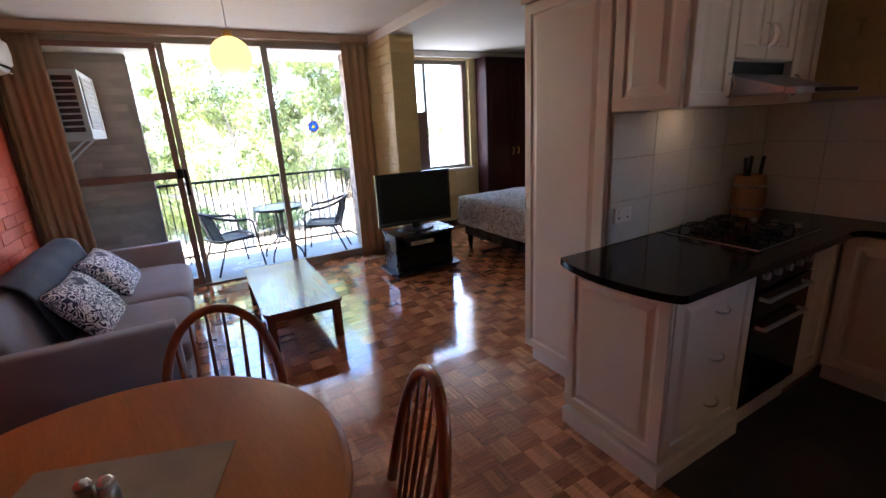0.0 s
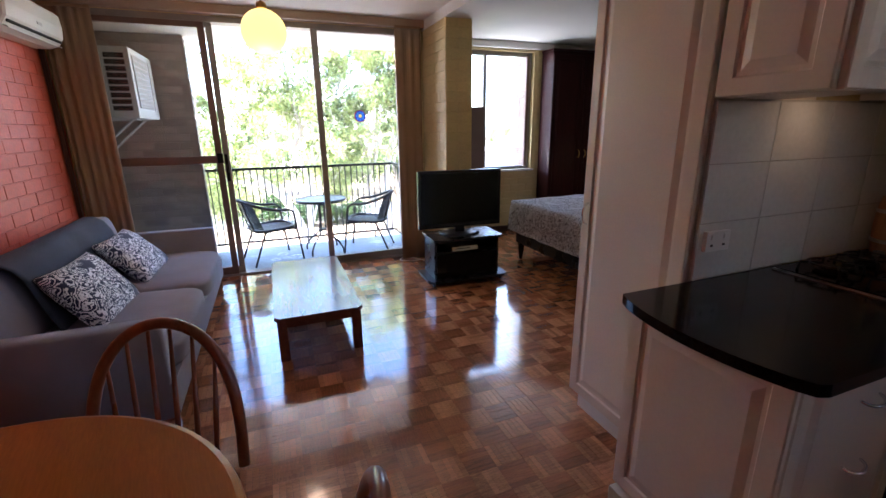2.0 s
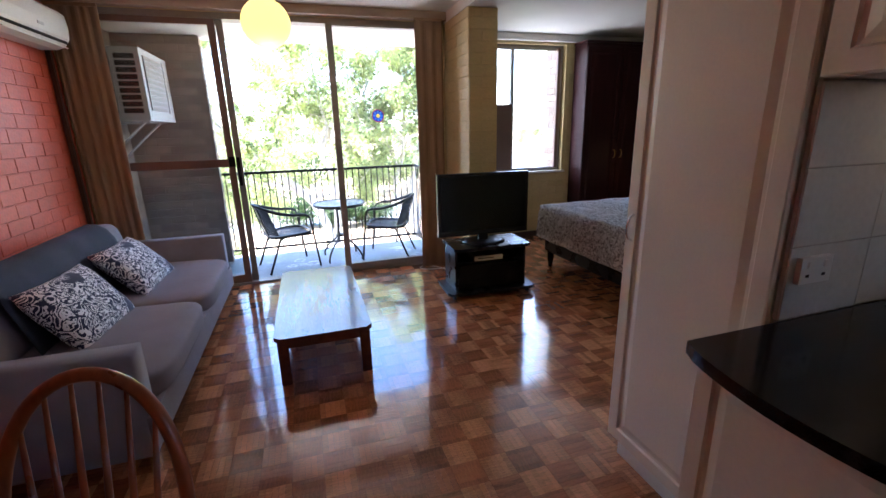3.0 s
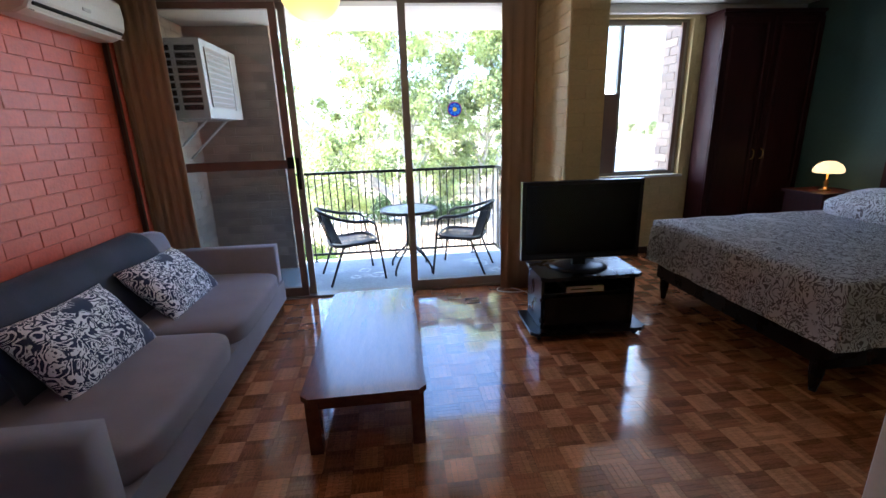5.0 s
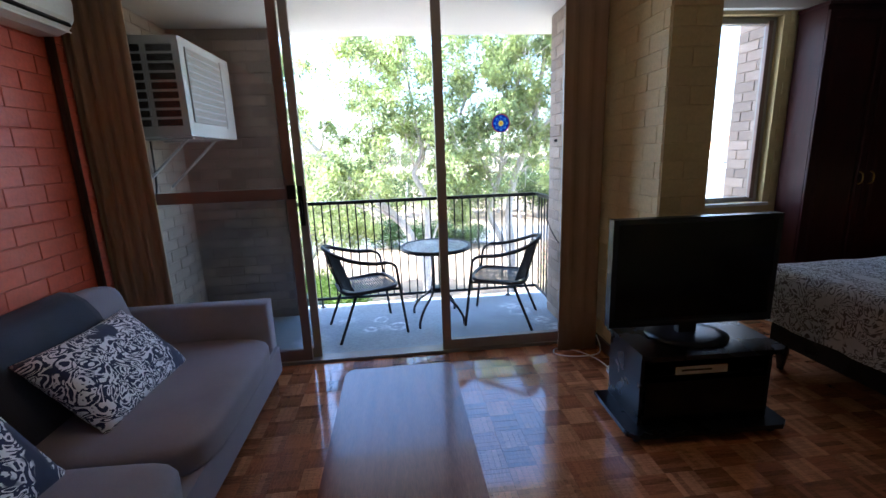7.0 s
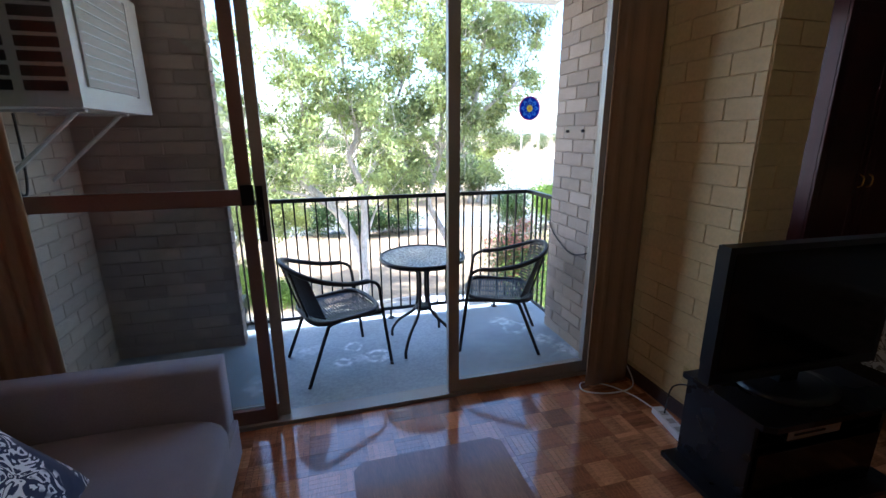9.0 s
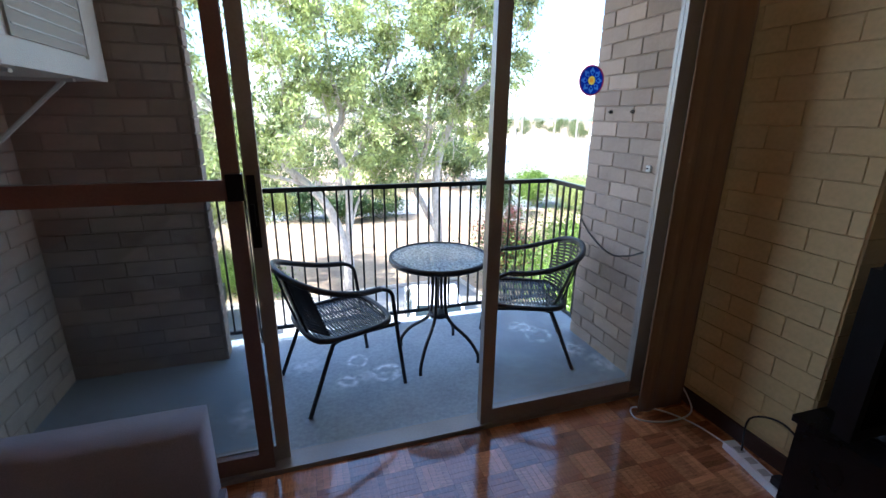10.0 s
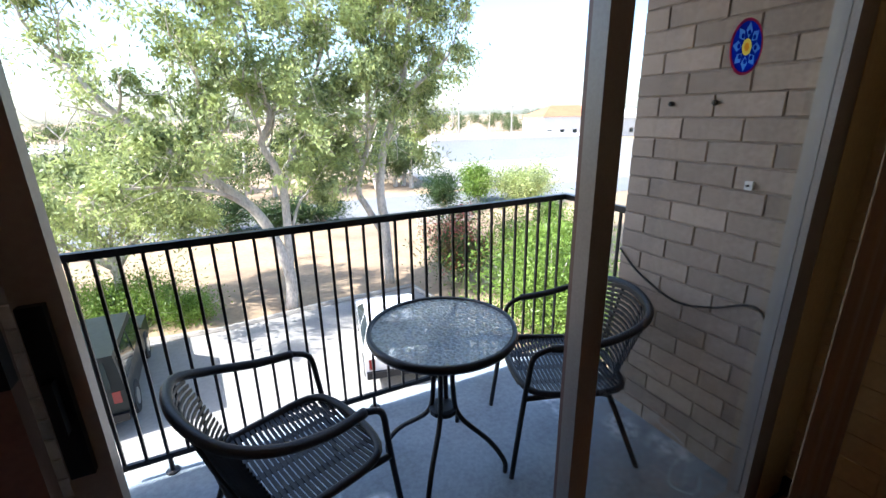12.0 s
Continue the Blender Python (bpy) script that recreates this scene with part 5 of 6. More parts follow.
def windsor_chair(x, y, rz, label):
    """Faces local +y."""
    ob = thing("dining_chair", x, y, 0, rz, label, "chair", "dining chairs")
    outline = [(0.205 * math.copysign(abs(math.cos(t)) ** 0.75, math.cos(t)), 0.20 * math.copysign(abs(math.sin(t)) ** 0.8, math.sin(t))) for t in [2 * math.pi * k / 32 for k in range(32)]]
    part("seat", prism(outline, 0.425, 0.455), "chair_wood", ob, bevel=0.008)
    legs = {}
    for sx in (-1, 1):
        for sy in (-1, 1):
            top, low = Vector((sx * 0.135, sy * 0.13, 0.427)), Vector((sx * 0.195, sy * 0.195, 0.0))
            pts = [top.lerp(low, t) for t in (0, 0.25, 0.5, 0.75, 1)]
            part("leg", tube(pts, [0.014, 0.019, 0.021, 0.016, 0.012], 10), "chair_wood", ob, smooth=True)
            legs[sx, sy] = top.lerp(low, 0.55)
    for s in (-1, 1):
        part("stretcher", tube([legs[s, -1], (legs[s, -1] + legs[s, 1]) / 2, legs[s, 1]], [0.009, 0.012, 0.009], 8), "chair_wood", ob, smooth=True)
    mid = [(legs[s, -1] + legs[s, 1]) / 2 for s in (-1, 1)]
    part("stretcher", tube([mid[0], (mid[0] + mid[1]) / 2, mid[1]], [0.009, 0.012, 0.009], 8), "chair_wood", ob, smooth=True)

    def bow(t):
        z = 0.455 + 0.450 * math.sin(t) ** 0.72
        return Vector((-0.196 * math.cos(t) * (1 + 0.06 * math.sin(t)), -0.155 - 0.10 * (z - 0.455) / 0.450, z))
    part("bow", tube([bow(math.pi * k / 28) for k in range(29)], 0.0165, 10), "chair_wood", ob, "steam-bent hoop back", smooth=True)
    for k in range(6):
        xx = -0.125 + k * 0.050
        t = math.acos(max(-1, min(1, -xx * 1.22 / 0.221)))
        top = bow(t)
        low = Vector((xx * 0.95, -0.16, 0.452))
        part("spindle", tube([low, low.lerp(top, 0.35), top], [0.0065, 0.0085, 0.005], 8), "chair_wood", ob, smooth=True)
    return ob


windsor_chair(0.783, 1.872, 172, "reddish-brown spindle-back dining chair behind the table")
windsor_chair(1.022, 1.318, 79, "reddish-brown spindle-back dining chair beside the table")
mt = thing("placemat", 0.55, 1.455, 0.748, 0, "beige woven placemat on the dining table", "placemat")
part("cloth", turned(bx(-0.23, 0.23, -0.15, 0.15, 0, 0.003), pose(0, 0, 0, 0, 0, -19)), "mat_cloth", mt)
for x, y in ((0.520, 1.468), (0.562, 1.452)):
    sk = thing("salt_shaker", x, y, 0.751, 0, "small steel shaker standing on the placemat", "shaker", "table shakers")
    part("jar", lathe([(0, 0), (0.019, 0), (0.020, 0.03), (0.017, 0.052), (0, 0.052)], 16), "steel", sk, smooth=True)
    part("lid", lathe([(0.018, 0.052), (0.018, 0.062), (0.010, 0.07), (0, 0.072)], 16), "chrome", sk, smooth=True)

# ---- kitchen ----
pan = thing("pantry_cabinet", 0, 0, 0, 0, "tall white pantry cupboard with a raised panel door", "cabinet", "kitchen cabinets")
part("carcass", bx(2.532, 3.062, 1.815, 2.385, 0.11, 2.09), "cupboard", pan, bevel=0.002)
part("plinth", bx(2.565, 3.06, 1.83, 2.37, 0.0, 0.11), "white", pan)
part("cornice", bx(2.495, 3.064, 1.812, 2.395, 2.09, 2.13), "cupboard", pan, bevel=0.012)
d = part("door", turned(ringed(0.568, 1.97, PANEL, 0.02), pose(2.531, 2.384, 0.115, 0, 0, -90)), "cupboard", pan)


def bow_handle(p, axis, out, parent, length=0.09):
    p, axis, out = Vector(p), Vector(axis), Vector(out)
    pts = [p - axis * length / 2, p - axis * length * 0.38 + out * 0.018, p + out * 0.028, p + axis * length * 0.38 + out * 0.018, p + axis * length / 2]
    part("handle", tube(smooth_path(pts, 4), 0.0045, 8), "chrome", parent, "chrome bow handle", smooth=True)


bow_handle((2.510, 2.345, 1.05), (0, 0, 1), (-1, 0, 0), d, 0.10)

bc = thing("drawer_cabinet", 0, 0, 0, 0, "white kitchen drawer unit with a panelled end", "cabinet", "kitchen cabinets")
part("carcass", bx(2.302, 2.882, 1.305, 1.808, 0.11, 0.866), "cupboard", bc, bevel=0.002)
part("plinth", bx(2.315, 2.878, 1.325, 1.800, 0.0, 0.11), "white", bc)
part("plinth_cap", bx(2.270, 2.315, 1.274, 1.808, 0.0, 0.085), "cupboard", bc, bevel=0.004)
part("plinth_cap", bx(2.315, 2.882, 1.277, 1.325, 0.0, 0.085), "cupboard", bc, bevel=0.004)
part("end_panel", turned(ringed(0.524, 0.755, PANEL, 0.018), pose(2.301, 1.810, 0.108, 0, 0, -90)), "cupboard", bc)
front = part("drawer_front", turned(ringed(0.570, 0.748, PANEL, 0.018), pose(2.310, 1.304, 0.112)), "cupboard", bc)
for z in (0.29, 0.51, 0.725):
    bow_handle((2.615, 1.283, z), (1, 0, 0), (0, -1, -0.3), front)

ov = thing("oven", 0, 0, 0, 0, "built-in black oven under the cooktop", "oven")
part("body", bx(2.833, 3.350, 1.305, 1.79, 0.10, 0.866), "black_plastic", ov)
part("control_panel", bx(2.835, 3.348, 1.282, 1.305, 0.735, 0.862), "black_stand", ov, bevel=0.004)
part("door", bx(2.835, 3.348, 1.280, 1.305, 0.145, 0.725), "screen", ov, "dark glass oven door", bevel=0.005)
part("kick", bx(2.835, 3.348, 1.31, 1.33, 0.0, 0.10), "white", ov)
for z in (0.69, 0.55):
    part("handle", tube([(2.87, 1.28, z), (2.87, 1.245, z), (3.26, 1.245, z), (3.26, 1.28, z)], 0.010, 8), "steel", ov, "steel bar handle")
for k in range(5):
    part("knob", turned(lathe([(0.020, 0), (0.018, 0.02), (0, 0.022)], 14), pose(2.88 + k * 0.100, 1.282, 0.80, 90, 0, 0)), "steel", ov)

ov.location.x = 0.052

cb = thing("corner_cabinet", 0, 0, 0, 0, "white corner cupboard beside the oven", "cabinet", "kitchen cabinets")
part("carcass", bx(3.408, 3.905, 1.30, 1.79, 0.11, 0.866), "cupboard", cb, bevel=0.002)
part("plinth", bx(3.408, 3.90, 1.33, 1.78, 0.0, 0.11), "white", cb)
part("door", turned(ringed(0.28, 0.745, PANEL, 0.018), pose(3.412, 1.299, 0.115)), "cupboard", cb)
lc = thing("low_cabinet", 0, 0, 0, 0, "white cupboards under the side counter", "cabinet", "kitchen cabinets")
part("carcass", bx(3.705, 3.905, -0.40, 1.275, 0.11, 0.866), "cupboard", lc, bevel=0.002)
part("plinth", bx(3.74, 3.90, -0.39, 1.27, 0.0, 0.11), "white", lc)
for k in range(3):
    part("door", turned(ringed(0.53, 0.745, PANEL, 0.018), pose(3.704, 1.265 - k * 0.545, 0.115, 0, 0, -90)), "cupboard", lc)

wt = thing("worktop", 0, 0, 0, 0, "polished black stone worktop with a bowed end", "worktop")
arc = []
for k in range(15):
    t = k / 14
    yy = 1.792 - t * (1.792 - 1.218)
    arc.append((2.220 - 0.062 * max(0.0, math.sin(math.pi * t)) ** 0.7, yy))
part("slab", prism(arc + [(2.245, 1.208), (3.60, 1.208), (3.64, 1.19), (3.66, 1.15), (3.66, -0.40), (3.906, -0.40), (3.906, 1.792)], 0.868, 0.900), "granite", wt, bevel=0.006)

ck = thing("cooktop", 2.93, 1.315, 0.900, 0, "black gas cooktop with cast-iron trivets and steel trim", "cooktop")
part("trim", bx(0, 0.60, 0, 0.455, 0.0, 0.006), "steel", ck, bevel=0.002)
part("plate", bx(0.008, 0.592, 0.008, 0.447, 0.006, 0.010), "screen", ck)
for bxp, byp, rr in ((0.13, 0.12, 0.040), (0.13, 0.335, 0.05), (0.36, 0.12, 0.05), (0.36, 0.335, 0.04)):
    part("burner", lathe([(0, 0.010), (rr, 0.010), (rr, 0.020), (rr * 0.7, 0.022), (rr * 0.7, 0.030), (0, 0.031)], 20, centre=(bxp, byp)), "black_plastic", ck)
    for q in range(4):
        c, s = math.cos(q * math.pi / 2 + 0.78), math.sin(q * math.pi / 2 + 0.78)
        part("trivet_arm", tube([(bxp + c * 0.105, byp + s * 0.095, 0.010), (bxp + c * 0.10, byp + s * 0.09, 0.040), (bxp + c * 0.03, byp + s * 0.03, 0.042)], 0.005, 6), "black_metal", ck)
    part("trivet_ring", tube([(bxp + 0.07 * math.cos(q * 0.393), byp + 0.07 * math.sin(q * 0.393), 0.041) for q in range(16)], 0.0045, 6, closed=True), "black_metal", ck)
for k in range(4):
    part("knob", lathe([(0.019, 0.010), (0.017, 0.030), (0, 0.031)], 14, centre=(0.535, 0.08 + k * 0.10)), "steel", ck)

uc = thing("wall_cabinet", 0, 0, 0, 0, "white wall cupboard with raised panel doors above the worktop", "cabinet", "kitchen cabinets")
part("carcass", bx(2.532, 2.816, 1.478, 1.800, 1.52, 2.09), "cupboard", uc, bevel=0.002)
part("cornice", bx(2.495, 2.816, 1.43, 1.80, 2.09, 2.13), "cupboard", uc, bevel=0.012)
part("end_door", turned(ringed(0.32, 0.565, PANEL, 0.02), pose(2.531, 1.796, 1.522, 0, 0, -90)), "cupboard", uc)
d = part("door", turned(ringed(0.280, 0.565, PANEL, 0.02), pose(2.534, 1.477, 1.522)), "cupboard", uc)
bow_handle((2.785, 1.457, 1.60), (0, 0, 1), (0, -1, 0), d)
hc = thing("wall_cabinet", 0, 0, 0, 0, "short white double wall cupboard above the rangehood", "cabinet", "kitchen cabinets")
part("carcass", bx(2.820, 3.294, 1.478, 1.800, 1.70, 2.09), "cupboard", hc, bevel=0.002)
part("cornice", bx(2.820, 3.294, 1.43, 1.80, 2.09, 2.13), "cupboard", hc, bevel=0.012)
for k in range(2):
    d = part("door", turned(ringed(0.233, 0.385, PANEL, 0.02), pose(2.822 + k * 0.237, 1.477, 1.703)), "cupboard", hc)
    bow_handle((3.030 + k * 0.055, 1.457, 1.80), (0, 0, 1), (0, -1, 0), d)
rc = thing("wall_cabinet", 0, 0, 0, 0, "narrow white wall cupboard in the kitchen corner", "cabinet", "kitchen cabinets")
part("carcass", bx(3.298, 3.545, 1.478, 1.800, 1.52, 2.09), "cupboard", rc, bevel=0.002)
part("cornice", bx(3.298, 3.545, 1.43, 1.80, 2.09, 2.13), "cupboard", rc, bevel=0.012)
d = part("door", turned(ringed(0.240, 0.565, PANEL, 0.02), pose(3.301, 1.477, 1.522)), "cupboard", rc)
bow_handle((3.325, 1.457, 1.60), (0, 0, 1), (0, -1, 0), d)
rh = thing("rangehood", 0, 0, 0, 0, "slide-out steel rangehood above the cooktop", "rangehood")
part("body", bx(2.835, 3.285, 1.49, 1.79, 1.57, 1.698), "steel", rh, bevel=0.004)
part("visor", bx(2.84, 3.40, 1.235, 1.273, 1.552, 1.574), "steel", rh, bevel=0.005)
part("grip", bx(2.98, 3.36, 1.228, 1.234, 1.556, 1.570), "black_plastic", rh, bevel=0.002)
part("front_panel", bx(2.84, 3.28, 1.482, 1.492, 1.648, 1.694), "dark_slot", rh, "dark recessed panel")
slope = turned(prism([(1.488, 1.646), (1.488, 1.560), (1.275, 1.556), (1.275, 1.578)], 2.838, 3.282), Matrix(((0, 0, 1, 0), (1, 0, 0, 0), (0, 1, 0, 0), (0, 0, 0, 1))))
part("canopy", slope, "steel", rh, "sloping brushed steel canopy", bevel=0.004)
part("filter", bx(2.86, 3.26, 1.52, 1.77, 1.562, 1.570), "ac_grille", rh)
part("lamp_lens", bx(2.91, 3.01, 1.60, 1.66, 1.556, 1.562), "lamp_shade", rh, "glowing lamp lens")
hl = new("hood_light", bpy.data.lights.new("hood_light", "AREA"))
hl.data.energy, hl.data.color, hl.data.size = 0.014, (1, 0.62, 0.34), 0.06
hl.matrix_world = look((2.96, 1.63, 1.55), (2.93, 1.70, 0.9))

kb = thing("knife_block", 3.60, 1.705, 0.900, 0, "wooden keg knife holder with black-handled knives", "knife holder")
part("keg", lathe([(0, 0), (0.075, 0), (0.082, 0.06), (0.085, 0.12), (0.080, 0.20), (0.075, 0.24), (0.066, 0.24), (0.066, 0.20), (0, 0.20)], 20), "wicker", kb)
for z in (0.05, 0.175):
    part("band", lathe([(0.083, z), (0.087, z + 0.002), (0.087, z + 0.014), (0.083, z + 0.016), (0.0829, z)], 24), "steel", kb)
for x, y, r in ((-0.03, 0.0, 8), (0.0, 0.02, -4), (0.035, -0.01, -10)):
    part("knife_handle", turned(bx(-0.010, 0.010, -0.007, 0.007, 0.18, 0.345), pose(x, y, 0, 0, -r, 0)), "black_plastic", kb, bevel=0.004)
so = thing("power_outlet", 2.615, 1.792, 1.043, 0, "white double power outlet on the tiles", "power outlet")
part("plate", bx(-0.058, 0.058, -0.014, 0.0, -0.036, 0.036), "white_plastic", so, bevel=0.003)
for x in (-0.03, 0.03):
    part("switch", bx(x - 0.006, x + 0.006, -0.018, -0.013, 0.008, 0.026), "white_plastic", so)
    part("pin_holes", bx(x - 0.006, x + 0.006, -0.0150, -0.0135, -0.018, -0.010), "dark_slot", so)


# ---- outdoors ----
GZ = -4.8
tagged(part("ground", bx(-900, 900, 7.4, 1500, GZ - 0.5, GZ), "dirt"), "dry sandy ground with patches of dead grass", "ground", kind="structure")
tagged(part("ground", bx(-900, 900, -900, 7.4, GZ - 0.5, GZ - 0.004), "dirt"), "dry sandy ground around the block", "ground", kind="structure")
outline = [(-30, 7.5), (7.2, 7.5), (7.2, 15.0), (6.6, 19.0), (3.4, 18.9), (0.2, 18.5), (-1.2, 18.6), (-3.8, 19.2), (-30, 19.5)]
tagged(part("driveway", prism(outline, GZ - 0.1, GZ + 0.012), "drive"), "pale sunlit concrete driveway", "driveway", kind="structure")
kerb_path = [(7.2, 15.0), (6.6, 19.0), (3.4, 18.9), (0.2, 18.5), (-1.2, 18.6), (-3.8, 19.2), (-30, 19.5)]
tagged(part("kerb", tube([(x, y + 0.1, GZ + 0.03) for x, y in kerb_path], 0.10, 6), "kerb"), "low concrete kerb along the driveway", "kerb", kind="structure")
tagged(part("road", prism([(-80, 33), (10, 31.5), (60, 27), (60, 33), (10, 37.5), (-80, 39)], GZ - 0.1, GZ + 0.015), "road"), "grey asphalt road beyond the trees", "road", kind="structure")
tagged(part("car_park", prism([(17, 38), (80, 30), (120, 60), (60, 90), (22, 70)], GZ - 0.1, GZ + 0.02), "drive"), "pale paved car park in full sun", "pavement", kind="structure")


def leaf_cloud(name, centres, spread, count, size, material, parent, seed, droop=0.5, flat=0.8, label=""):
    """Many small leaves in uneven clumps round the given centres."""
    rng = np.random.default_rng(seed)
    c = np.asarray(centres, float)
    share = rng.random(len(c)) ** 2.5 + 0.03
    idx = rng.choice(len(c), count, p=share / share.sum())
    sc = spread * (0.5 + rng.random(len(c)))[idx, None]
    p = c[idx] + rng.normal(0, 1, (count, 3)) * sc * np.array([1, 1, flat])
    d = rng.normal(0, 1, (count, 3))
    d[:, 2] -= droop * 1.6
    d /= np.linalg.norm(d, axis=1, keepdims=True)
    s = np.cross(d, rng.normal(0, 1, (count, 3)))
    s /= np.linalg.norm(s, axis=1, keepdims=True) + 1e-9
    ln = (size * (0.6 + 0.8 * rng.random(count)))[:, None]
    w = ln * 0.17
    v = np.stack([p, p + d * ln * 0.5 + s * w, p + d * ln, p + d * ln * 0.5 - s * w], 1).reshape(-1, 3)
    me = bpy.data.meshes.new(name)
    me.vertices.add(count * 4)
    me.vertices.foreach_set("co", v.astype(np.float32).ravel())
    me.loops.add(count * 4)
    me.loops.foreach_set("vertex_index", np.arange(count * 4, dtype=np.int32))
    me.polygons.add(count)
    me.polygons.foreach_set("loop_start", np.arange(0, count * 4, 4, dtype=np.int32))
    me.update(calc_edges=True)
    me.validate()
    me.materials.append(M[material])
    ob = new(name, me)
    ob.parent = parent
    if label:
        tagged(ob, label)
    return ob


def gum_tree(base, limbs, trunk_r, label, seed, leaves, size=0.15, spread=0.5, depth=3, material="leaf"):
    """limbs: main stems as lists of points; each one forks on into branches and twigs that carry leaf clumps."""
    rng = random.Random(seed)
    ob = thing("gum_tree", *base, 0, label, "tree", "gum trees")
    bm = bmesh.new()
    tips = []

    def grow(p, d, length, r, left):
        pts, rad = [p.copy()], [r]
        q, dd = p.copy(), d.normalized()
        steps = 4
        for i in range(steps):
            dd = (dd + Vector((rng.gauss(0, 0.24), rng.gauss(0, 0.24), rng.gauss(0.03, 0.20)))).normalized()
            q = q + dd * length / steps
            pts.append(q.copy())
            rad.append(r * (1 - 0.5 * (i + 1) / steps))
        tube(pts, rad, 5 if left < 2 else 6, bm)
        if left <= 1:
            tips.extend(tuple(e) for e in (pts[2:] if left == 0 else pts[3:]))
        if left == 0:
            return
        for _ in range(3):
            k = rng.randint(2, steps)
            side = Vector((rng.gauss(0, 1), rng.gauss(0, 1), rng.gauss(0.15, 0.6))).normalized()
            grow(pts[k], (dd * 0.6 + side * 0.9), length * rng.uniform(0.55, 0.8), rad[k] * 0.62, left - 1)
    for limb in limbs:
        path = smooth_path([Vector(p) for p in limb["p"]], 4)
        n = len(path)
        rad = [limb["r"] * 1.1 * (1 - 0.68 * i / (n - 1)) for i in range(n)]
        tube(path, rad, 9, bm)
        for k in range(limb.get("start", n // 3), n, limb.get("every", 1)):
            side = Vector((rng.gauss(0, 1), rng.gauss(0, 0.8), rng.gauss(0.25, 0.5))).normalized()
            ahead = (path[min(k + 1, n - 1)] - path[k - 1]).normalized()
            grow(path[k], ahead * 0.5 + side, limb.get("len", 1.5) * rng.uniform(0.6, 1.5), rad[k] * 0.5, depth - 1)
        grow(path[-1], path[-1] - path[-2], limb.get("len", 1.5), rad[-1], depth - 1)
    part("trunk", bm, "bark", ob, "pale mottled smooth bark", smooth=True)
    tips = [t for t in tips if rng.random() < 0.27]
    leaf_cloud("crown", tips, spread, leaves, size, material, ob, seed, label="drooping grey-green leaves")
    return ob


gum_tree((2.236, 19.32, GZ), [
    dict(p=[(0, 0, -0.1), (0.12, 0, 1.1), (-0.27, 0.05, 2.6), (-0.77, 0.1, 3.56), (-1.67, 0.2, 4.46), (-2.5, 0.3, 5.2), (-3.35, 0.3, 6.03), (-3.96, 0.2, 6.7), (-4.5, 0.1, 7.6)], r=0.19, start=16, len=1.4, every=2),
    dict(p=[(-0.6, 0.1, 3.3), (-1.41, -0.5, 4.1), (-2.59, -1.0, 4.5), (-3.7, -1.4, 4.6)], r=0.075, start=4, len=1.2),
    dict(p=[(0.12, 0, 1.3), (0.26, 0.1, 3.6), (0.15, 0.15, 4.64), (-0.21, 0.1, 5.47), (0.12, 0.1, 6.24), (-0.09, 0, 7.43), (-0.3, 0, 9.2)], r=0.13, start=11, len=1.5),
    dict(p=[(0.26, 0.1, 3.9), (0.58, 0.2, 4.94), (1.18, 0.2, 5.9), (1.36, 0.1, 6.84), (1.82, 0, 8.2), (1.77, 0, 9.8)], r=0.085, start=5, len=1.4),
    dict(p=[(0.2, 0, 2.2), (0.65, 0.3, 3.4), (1.11, 0.4, 3.9), (1.7, 0.5, 4.6)], r=0.05, start=7, len=1.0),
    dict(p=[(-1.67, 0.2, 4.46), (-1.9, -0.4, 5.8), (-1.6, -0.6, 7.2), (-2.2, -0.6, 9.0)], r=0.075, start=3, len=1.5),
], 0.19, "large gum tree with forking pale limbs and sparse crown", 21, 52000, 0.165, 0.20)
gum_tree((6.02, 19.91, GZ), [
    dict(p=[(0, 0, -0.1), (-0.07, 0, 2.3), (-0.15, 0.05, 3.75), (0.14, 0.1, 5.25), (0.78, 0.1, 6.7), (1.05, 0.1, 8.1), (1.35, 0.2, 10.2), (1.3, 0.2, 12.0)], r=0.18, start=14, len=1.4),
    dict(p=[(-0.1, 0, 1.9), (-0.64, 0.2, 3.0), (-0.94, 0.1, 3.8), (-0.47, 0, 5.46), (-0.36, 0.1, 7.04), (0.2, 0.1, 8.5), (0, 0.1, 10.5)], r=0.125, start=9, len=1.4),
    dict(p=[(0.78, 0.1, 6.7), (1.63, 0, 7.4), (2.5, -0.2, 8.1), (2.95, -0.2, 9.0)], r=0.07, start=5, len=1.1),
    dict(p=[(-0.4, 0.1, 5.6), (-1.4, -0.3, 6.8), (-1.8, -0.4, 8.6)], r=0.06, start=2, len=1.3),
    dict(p=[(0.1, 0.1, 5.1), (0.9, 0.5, 5.6), (1.7, 0.7, 5.9)], r=0.05, start=3, len=1.0),
], 0.18, "tall gum tree with two leaning trunks", 8, 46000, 0.165, 0.20)
gum_tree((-3.0, 21.8, GZ), [
    dict(p=[(0, 0, -0.1), (0.2, 0, 1.6), (-0.2, 0.1, 3.2), (0.6, 0.1, 4.6)], r=0.18, start=4, len=1.5),
    dict(p=[(0.1, 0, 1.4), (1.0, -0.4, 2.6), (1.9, -0.8, 3.4)], r=0.12, start=3, len=1.4),
    dict(p=[(0.1, 0, 1.6), (-1.2, 0.2, 2.6), (-2.2, 0.2, 3.6)], r=0.12, start=3, len=1.4),
], 0.18, "low spreading gum tree beside the road", 33, 46000, 0.13, 0.24)


